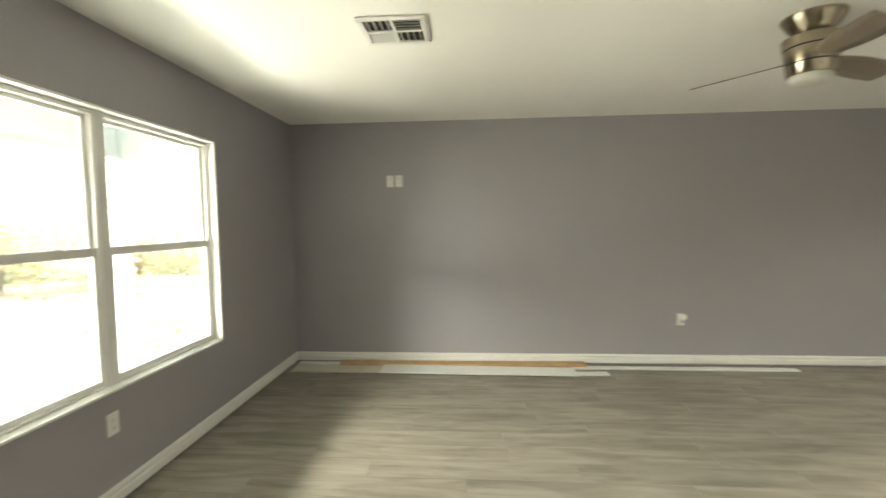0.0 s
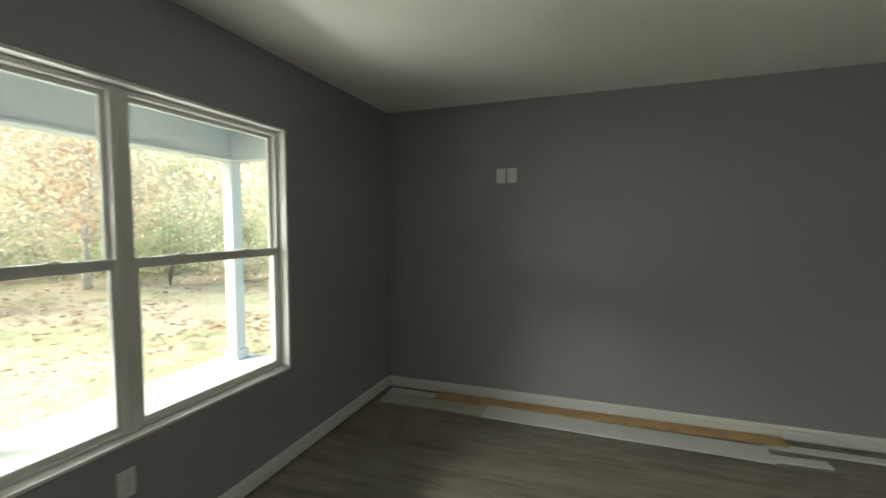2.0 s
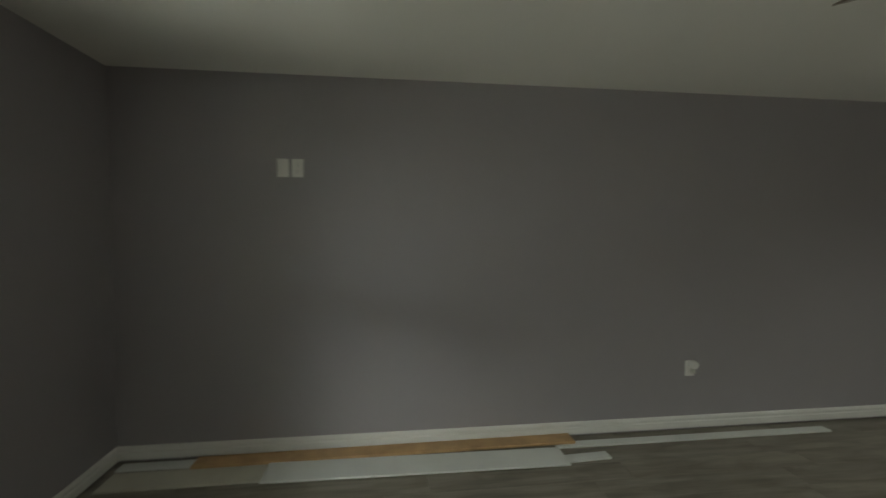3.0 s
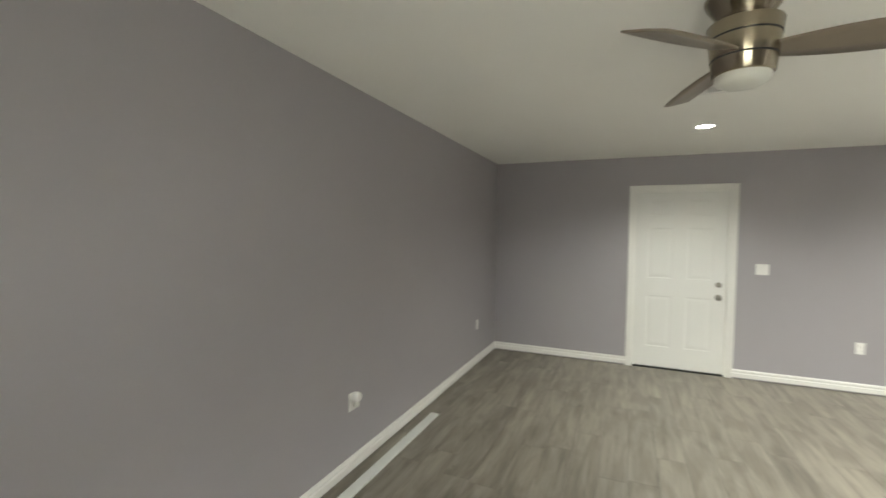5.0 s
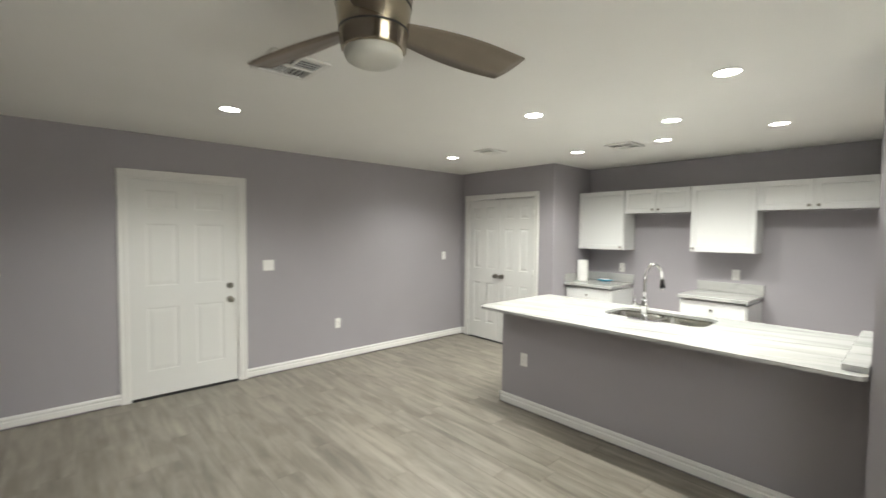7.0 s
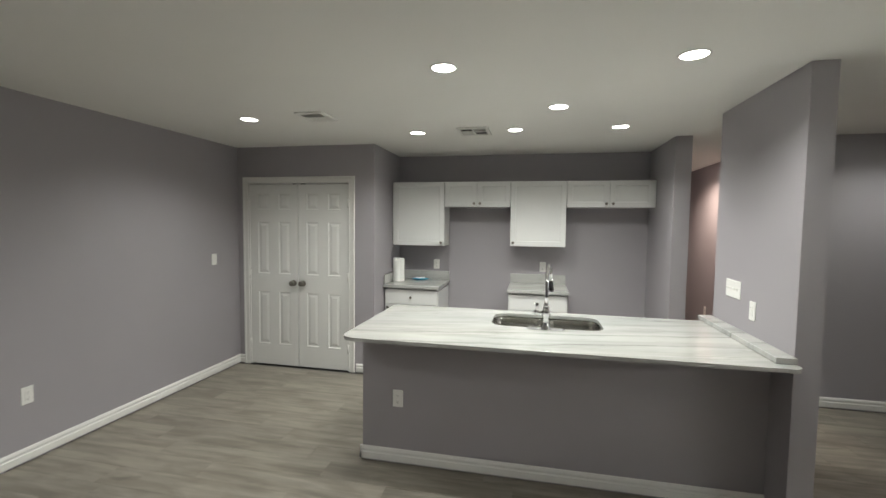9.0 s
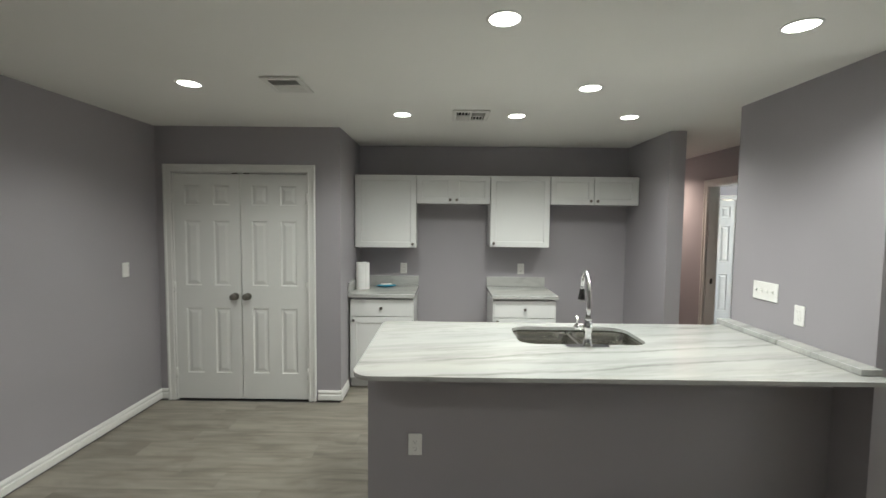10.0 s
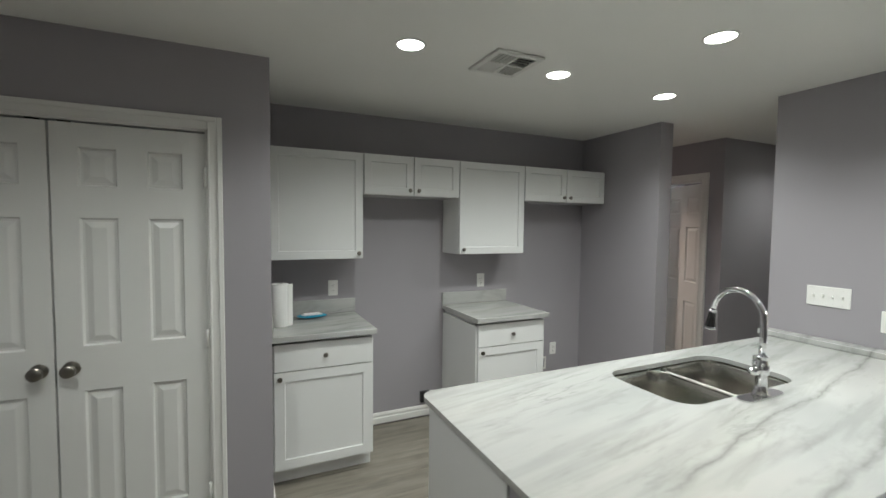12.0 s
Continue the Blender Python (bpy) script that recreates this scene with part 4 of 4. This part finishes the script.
for i in range(1, 13):
    a = math.pi * i / 12 * 0.94
    arc.append((-0.034 * (1 - math.cos(a)) / 2, -TAPR + TAPR * math.cos(a), 0.30 + TAPR * 1.0 * math.sin(a)))
arc.append((arc[-1][0] - 0.001, arc[-1][1] - 0.003, arc[-1][2] - 0.022))
part("spout", tube(bmesh.new(), arc, 0.0125, 14), CHROME, tap)
end = Vector(arc[-1])
nozzle = Matrix.Translation(end) @ pose(0, 0, 0.006, -8)
part("spray_collar", lathe(bmesh.new(), [(0.0126, 0.004), (0.0165, 0.002), (0.0165, -0.008), (0.0145, -0.010)], 20, nozzle), CHROME, tap, "chrome collar")
part("spray_head", lathe(bmesh.new(), [(0.0145, -0.009), (0.0155, -0.030), (0.0185, -0.055), (0.0225, -0.076)], 20, nozzle), DARK_CHROME, tap, "chrome spray head, dark reflections put into its colour")
part("spray_rim", lathe(bmesh.new(), [(0.0225, -0.075), (0.024, -0.078), (0.024, -0.086), (0.019, -0.089), (0, -0.087)], 20, nozzle), CHROME, tap, "chrome rim")
bm = tube(bmesh.new(), [(0.02, 0.0, 0.11), (0.06, 0.006, 0.112)], [0.014, 0.012], 14)
lathe(bm, [(0, -0.016), (0.016, -0.01), (0.019, 0.0), (0.016, 0.012), (0.006, 0.018), (0, 0.018)], 18, pose(0.064, 0.006, 0.112))
tube(bm, [(0.064, 0.006, 0.125), (0.066, 0.008, 0.175)], [0.005, 0.0065], 10)
part("handle", bm, CHROME, tap)

roll = thing("paper_towel_roll", pose(5.402, -6.41, 0.938), "white paper towel roll with a loose sheet on the counter", "paper towels")
part("paper", lathe(bmesh.new(), [(0.02, 0.0), (0.052, 0.0), (0.054, 0.004), (0.054, 0.272), (0.052, 0.276), (0.02, 0.276)], 36), PAPER, roll)
part("core", lathe(bmesh.new(), [(0.0195, 0.002), (0.0195, 0.2765), (0.018, 0.2765), (0.018, 0.002)], 24), BEIGE, roll, "cardboard core")
bm = bmesh.new()
flap = [(0.0545 * math.cos(radians(a)), 0.0545 * math.sin(radians(a))) for a in (110, 125, 140)] + [(-0.052, 0.030), (-0.066, 0.014), (-0.079, -0.006)]
for (xa, ya), (xb, yb) in zip(flap, flap[1:]):
    nx, ny = (yb - ya), -(xb - xa)
    k = 0.0006 / math.hypot(nx, ny)
    low = [bm.verts.new((x, y, 0.003)) for x, y in ((xa, ya), (xb, yb), (xb + k * nx, yb + k * ny), (xa + k * nx, ya + k * ny))]
    high = [bm.verts.new((v.co.x, v.co.y, 0.274)) for v in low]
    bm.faces.new(low)
    bm.faces.new(high)
    for e in range(4):
        bm.faces.new((low[e], low[(e + 1) % 4], high[(e + 1) % 4], high[e]))
part("loose_sheet", bm, PAPER, roll, "loose end of the paper")


def pillow(bm, a, b, h, z, power=3.2, n=36, m=6):
    """A soft packet: a flattened, squarish dome above and below the height z."""
    def edge(t, k):
        c, d = math.cos(t), math.sin(t)
        return (math.copysign(abs(c) ** (2 / power), c) * a * k, math.copysign(abs(d) ** (2 / power), d) * b * k)
    for sign in (1, -1):
        rings = []
        for i in range(m + 1):
            k = 1 - i / m
            lift = z + sign * h * (1 - k ** 2.6) * (1 + 0.10 * math.sin(3 * i))
            rings.append([bm.verts.new((*edge(2 * math.pi * q / n, max(k, 0.02)), lift)) for q in range(n)])
        for p, q in zip(rings, rings[1:]):
            for e in range(n):
                bm.faces.new((p[e], p[(e + 1) % n], q[(e + 1) % n], q[e])).smooth = True
        bm.faces.new(rings[-1])
    return bm


pack = thing("plastic_package", pose(5.175, -6.60, 0.938, 0, 0, 10), "small blue and clear plastic package lying on the counter", "package")
part("pouch", pillow(bmesh.new(), 0.102, 0.066, 0.013, 0.0145), BLUE, pack, "shiny blue plastic pouch")
part("window", pillow(bmesh.new(), 0.074, 0.042, 0.006, 0.024), CLEAR, pack, "clear crinkled window")
for y in (-0.014, 0.016):
    part("label_band", boxed(-0.055, 0.056, y - 0.007, y + 0.007, 0.0285, 0.0315, 0.001), PAPER, pack, "white label band")

# ---- offcuts along the north wall ----
def board(name, x0, x1, y0, y1, z0, t, material, label, turn=0.0, category="board"):
    cx, cy = (x0 + x1) / 2, (y0 + y1) / 2
    return solid(name, boxed(x0 - cx, x1 - cx, y0 - cy, y1 - cy, 0, t, 0.002), material, pose(cx, cy, z0, 0, 0, turn), label, category)


board("loose_board", 0.07, 0.985, -0.335, -0.150, 0.0, 0.012, BEIGE, "beige offcut board lying flat on the floor", 0.4)
board("loose_trim", 0.06, 0.50, -0.125, -0.045, 0.0, 0.014, MDF, "short white trim offcut lying by the baseboard")
board("pine_board", 0.50, 2.94, -0.155, -0.035, 0.0145, 0.018, PINE, "long raw pine board lying along the wall", 0.6)
board("primed_board", 0.955, 2.80, -0.385, -0.175, 0.013, 0.012, MDF, "white primed board lying across other offcuts", -0.9)
board("loose_trim", 2.62, 3.10, -0.345, -0.262, 0.0, 0.012, MDF, "short white trim offcut on the floor", 3.0)
board("loose_trim", 2.80, 4.885, -0.170, -0.098, 0.0, 0.013, MDF, "long white trim strip lying along the wall", 0.0)

# ---- outside ----
bm = bmesh.new()
n = 40
grid = [[None] * (n + 1) for _ in range(n + 1)]
for i in range(n + 1):
    for j in range(n + 1):
        u, v = 2 * i / n - 1, 2 * j / n - 1
        x, y = 4 + 400 * u * abs(u) ** 1.6, 400 * v * abs(v) ** 1.6
        d = max(0, -x - 6)
        rise = min(2.5, 0.035 * d) + 0.10 * noise.noise((x * 0.2, y * 0.2, 0))
        grid[i][j] = bm.verts.new((x, y, -0.36 + rise))
for i in range(n):
    for j in range(n):
        bm.faces.new((grid[i][j], grid[i + 1][j], grid[i + 1][j + 1], grid[i][j + 1])).smooth = True
solid("ground", bm, GROUND, Matrix(), "leaf-strewn grassy yard", "ground", kind="structure")


def ground_z(x, y):
    return -0.36 + min(2.5, 0.035 * max(0, -x - 6)) - 0.03


porch = thing("porch", pose(0, 0, 0), "white painted front porch with square posts", "porch", kind="structure")
part("slab", boxed(-2.55, -0.13, -5.9, 0.75, -0.5, -0.14, 0.01), CONCRETE, porch, "pale concrete slab")
part("porch_ceiling", boxed(-2.75, -0.125, -5.9, 0.75, 2.60, 2.68), SOFFIT_SHADED, porch)
part("beam", boxed(-2.42, -2.26, -5.9, 0.62, 2.21, 2.60, 0.005), PORCH_SHADED, porch)
part("beam", boxed(-2.26, -0.125, 0.46, 0.62, 2.21, 2.60, 0.005), PORCH_SHADED, porch)
part("beam_trim", boxed(-2.255, -2.235, -5.9, 0.455, 2.555, 2.598, 0.003), PORCH_SHADED, porch)
part("beam_trim", boxed(-2.255, -2.24, -5.9, 0.455, 2.212, 2.24, 0.003), PORCH_SHADED, porch)
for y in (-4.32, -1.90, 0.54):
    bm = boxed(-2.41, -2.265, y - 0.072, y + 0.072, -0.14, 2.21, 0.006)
    part("post", bm, PORCH_SHADED, porch)
    part("post_base", boxed(-2.435, -2.24, y - 0.097, y + 0.097, -0.139, -0.02, 0.006), PORCH_SHADED, porch)
part("porch_roof", boxed(-3.0, -0.125, -6.0, 0.9, 2.69, 2.74), SIDING, porch)


def leaves(bm, rng, centre, spread, count, size):
    for _ in range(count):
        p = Vector(centre) + Vector((rng.gauss(0, 1), rng.gauss(0, 1), rng.gauss(0, 0.7))) * spread
        a = Vector((rng.gauss(0, 1), rng.gauss(0, 1), rng.gauss(0, 1))).normalized()
        b = a.orthogonal().normalized()
        s = size * rng.uniform(0.6, 1.4)
        a, b = a * s, b * s * 0.55
        bm.faces.new([bm.verts.new(q) for q in (p - a, p - b * 0.8 + a * 0.1, p + a, p + b)])


def tree(x, y, height, girth, seed, leaf_mat, density, label, lean=0.0, forks=7):
    rng = random.Random(seed)
    z = ground_z(x, y)
    root = thing("tree", pose(x, y, z), label, "tree", "trees beyond the porch")
    wood, crown = bmesh.new(), bmesh.new()
    pts, radii = [], []
    for i in range(9):
        s = i / 8
        pts.append((lean * height * s + rng.gauss(0, 0.06) * s * 2, rng.gauss(0, 0.06) * s * 2, height * s))
        radii.append(girth * (1.25 if i == 0 else 1) * (1 - 0.85 * s))
    tube(wood, pts, radii, 10)
    for k in range(forks):
        s = rng.uniform(0.22, 0.95)
        j = min(7, int(s * 8))
        base = Vector(pts[j]).lerp(Vector(pts[j + 1]), s * 8 - j)
        az, up, ln = rng.uniform(0, 2 * math.pi), rng.uniform(0.25, 1.0), height * rng.uniform(0.18, 0.36) * (1.2 - 0.6 * s)
        d = Vector((math.cos(az), math.sin(az), up)).normalized()
        limb = [base + d * ln * q + Vector((0, 0, 0.12 * ln * q * q)) + Vector([rng.gauss(0, 0.04 * ln) for _ in range(3)]) * q for q in (0, 0.35, 0.7, 1)]
        r = girth * 0.42 * (1.1 - 0.7 * s)
        tube(wood, limb, [r, r * 0.7, r * 0.42, r * 0.15], 6)
        for _ in range(4):
            q = rng.uniform(0.4, 1.0)
            c = limb[1].lerp(limb[3], q)
            tip = c + Vector([rng.gauss(0, 0.3 * ln) for _ in range(3)])
            tube(wood, [c, c.lerp(tip, 0.5) + Vector((0, 0, 0.05)), tip], [r * 0.25, r * 0.15, r * 0.06], 4, False)
            leaves(crown, rng, tip, 0.22 * ln + 0.12, density, 0.075)
    part("trunk", wood, BARK if girth > 0.2 else HAZED_BARK, root)
    part("crown", crown, leaf_mat, root, "sparse autumn leaves")
    return root


def shrub(x, y, r, h, seed, leaf_mat, label):
    rng = random.Random(seed)
    root = thing("shrub", pose(x, y, ground_z(x, y)), label, "shrub", "undergrowth shrubs")
    wood, crown = bmesh.new(), bmesh.new()
    for _ in range(9):
        az = rng.uniform(0, 2 * math.pi)
        tip = Vector((math.cos(az) * r * rng.uniform(0.2, 0.9), math.sin(az) * r * rng.uniform(0.2, 0.9), h * rng.uniform(0.5, 1.0)))
        tube(wood, [(0, 0, 0), tip * 0.5 + Vector((0, 0, 0.15 * h)), tip], [0.02, 0.013, 0.005], 5)
        leaves(crown, rng, tip * 0.85, r * 0.30, 55, 0.07)
    part("stems", wood, BARK, root)
    part("foliage", crown, leaf_mat, root)


tree(-10.0, 0.68, 10.5, 0.21, 11, LEAF_BROWN, 26, "thick brown-barked oak with dry leaves and a climbing vine", 0.01, 13)
spots = random.Random(5)
for i in range(24):
    a = radians(spots.uniform(95, 185) if i < 20 else spots.uniform(185, 235))
    d = spots.uniform(11, 26)
    x, y = -1.5 + d * math.cos(a), -2.2 + d * math.sin(a)
    mats = (LEAF_TAN, LEAF_BROWN, LEAF_GREEN)
    m = i % 3 if i % 5 else 1
    tree(x, y, spots.uniform(4.5, 7.5), spots.uniform(0.04, 0.10), 40 + i, mats[m], 22, ("slender tree with tan leaves at the wood's edge", "slender tree with dry brown leaves at the wood's edge", "slender tree with green leaves at the wood's edge")[m], spots.uniform(-0.06, 0.06), 9)
for i in range(26):
    a = radians(spots.uniform(95, 200))
    d = spots.uniform(10, 19)
    m = i % 3
    shrub(-1.5 + d * math.cos(a), -2.2 + d * math.sin(a), spots.uniform(0.7, 1.4), spots.uniform(0.9, 2.4), 90 + i, (LEAF_GREEN, LEAF_TAN, LEAF_GREEN)[m], ("leafy green shrub in the undergrowth", "dry tan shrub in the undergrowth", "leafy green shrub in the undergrowth")[m])

rng = random.Random(17)
stems, tan, green = bmesh.new(), bmesh.new(), bmesh.new()
for i in range(420):
    a = radians(rng.uniform(92, 205))
    d = rng.uniform(13.5, 21)
    x, y = -1.5 + d * math.cos(a), -2.2 + d * math.sin(a)
    h, z = rng.uniform(0.8, 3.4), ground_z(x, y)
    tube(stems, [(x, y, z - 0.1), (x + rng.gauss(0, 0.12), y + rng.gauss(0, 0.12), z + 0.5 * h), (x + rng.gauss(0, 0.4), y + rng.gauss(0, 0.4), z + h)], [0.022, 0.015, 0.005], 4, False)
    for _ in range(7):
        low = rng.random() ** 1.5
        leaves(green if rng.random() < 0.62 - 0.5 * low else tan, rng, (x + rng.gauss(0, 0.45), y + rng.gauss(0, 0.45), z + 0.1 + low * h), 0.32, 16, 0.085)
thicket = thing("thicket", pose(0, 0, 0), "dense pale thicket of stems and leaves along the yard", "undergrowth", kind="stuff")
tagged(part("stems", stems, HAZED_BARK, thicket), kind="stuff")
tagged(part("dry_leaves", tan, LEAF_TAN, thicket), kind="stuff")
tagged(part("green_leaves", green, LEAF_GREEN, thicket), kind="stuff")
rng = random.Random(8)
wood, crown = bmesh.new(), bmesh.new()
for i in range(230):
    a, d = radians(rng.uniform(80, 250)), rng.uniform(22, 48)
    x, y = d * math.cos(a), d * math.sin(a)
    h, z = rng.uniform(4, 11), ground_z(x, y)
    tube(wood, [(x, y, z - 0.2), (x + rng.gauss(0, 0.3), y, z + h * 0.5), (x + rng.gauss(0, 0.9), y, z + h)], [0.10, 0.07, 0.02], 5)
    for _ in range(9):
        leaves(crown, rng, (x + rng.gauss(0, 1.3), y + rng.gauss(0, 1.3), z + rng.uniform(0.2, h)), 0.9, 38, 0.17)
woods = thing("far_woods", pose(0, 0, 0), "hazy autumn woods behind the yard", "woods", kind="stuff")
tagged(part("trunks", wood, HAZED_BARK, woods), kind="stuff")
tagged(part("foliage", crown, LEAF_TAN, woods), kind="stuff")
# Added backdrop sheet closes the sky gaps; its haze is painted and glows.
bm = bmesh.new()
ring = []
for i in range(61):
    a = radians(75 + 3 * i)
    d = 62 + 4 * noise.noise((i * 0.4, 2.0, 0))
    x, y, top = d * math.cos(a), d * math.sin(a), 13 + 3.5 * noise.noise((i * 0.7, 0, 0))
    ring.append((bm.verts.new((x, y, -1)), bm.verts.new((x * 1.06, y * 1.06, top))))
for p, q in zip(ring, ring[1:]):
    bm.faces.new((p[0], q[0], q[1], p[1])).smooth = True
solid("backdrop", bm, HAZE, Matrix(), "glowing backdrop painted as hazy woods far behind the yard", "woods", kind="structure")
bm = bmesh.new()
for _ in range(7500):
    x, y = -2.8 - 11 * rng.random() ** 1.4, rng.uniform(-7, 9)
    z = ground_z(x, y) + 0.045 + 0.1 * noise.noise((x * 0.2, y * 0.2, 0))
    a, s = rng.uniform(0, 6.28), rng.uniform(0.035, 0.075)
    c = Vector((x, y, z))
    u, w = Vector((math.cos(a), math.sin(a), rng.uniform(-0.4, 0.4))) * s, Vector((-math.sin(a), math.cos(a), rng.uniform(-0.4, 0.4))) * s * 0.6
    bm.faces.new([bm.verts.new(q) for q in (c - u, c - w, c + u, c + w)])
solid("fallen_leaves", bm, LEAF_FALLEN, Matrix(), "dry brown leaves scattered over the yard", "leaves", kind="stuff")

# ---- floor planks ----
def floor_run(parent, x0, x1, y0, y1, material, name="plank", width=0.182, length=1.22, seed=3):
    rng = random.Random(seed)
    cache = {}
    y, row = y1, 0
    while y > y0 + 1e-6:
        wd = min(width, y - y0)
        x = x0 - rng.uniform(0.1, 1.0) * length
        while x < x1 - 1e-6:
            a, b = max(x, x0), min(x + length, x1)
            if b - a > 0.02:
                key = (round(b - a, 4), round(wd, 4))
                if key not in cache:
                    g, t, e = 0.0004, 0.008, 0.0006
                    l2, w2 = key[0] / 2 - g, key[1] / 2 - g
                    bm = bmesh.new()
                    lo = [bm.verts.new((sx * l2, sy * w2, -t)) for sx, sy in ((-1, -1), (1, -1), (1, 1), (-1, 1))]
                    md = [bm.verts.new((sx * l2, sy * w2, -0.0012)) for sx, sy in ((-1, -1), (1, -1), (1, 1), (-1, 1))]
                    hi = [bm.verts.new((sx * (l2 - e), sy * (w2 - e), 0)) for sx, sy in ((-1, -1), (1, -1), (1, 1), (-1, 1))]
                    bm.faces.new(hi)
                    for p, q in ((lo, md), (md, hi)):
                        for k in range(4):
                            bm.faces.new((p[k], p[(k + 1) % 4], q[(k + 1) % 4], q[k]))
                    cache[key] = mesh_of(name, bm, material)
                ob = new(name, cache[key])
                ob.parent = parent
                ob.location = ((a + b) / 2, y - wd / 2, 0)
            x += length
        y -= wd
        row += 1


floor = thing("floor", pose(0, 0, 0), "grey-brown wood-look plank floor", "floor", kind="structure")
floor_run(floor, 0.0, EX, -5.824, 0.0, FLOOR, seed=3)
floor_run(floor, 0.0, PX, -6.01, -5.824, FLOOR, seed=4)
floor_run(floor, HX, PX, -6.73, -6.01, FLOOR, seed=5)
floor_run(floor, HX - 0.12, SX0, HEND, -6.73, FLOOR, seed=6)
floor_run(floor, HX - 0.12, HX, -6.73, -6.205, FLOOR, seed=9)
pale = thing("floor_bedroom", pose(0, 0, 0), "pale plank floor of the bedroom", "floor", kind="structure")
floor_run(pale, -1.98, HX - 0.12, -9.0, -6.13, FLOOR_PALE, seed=7)
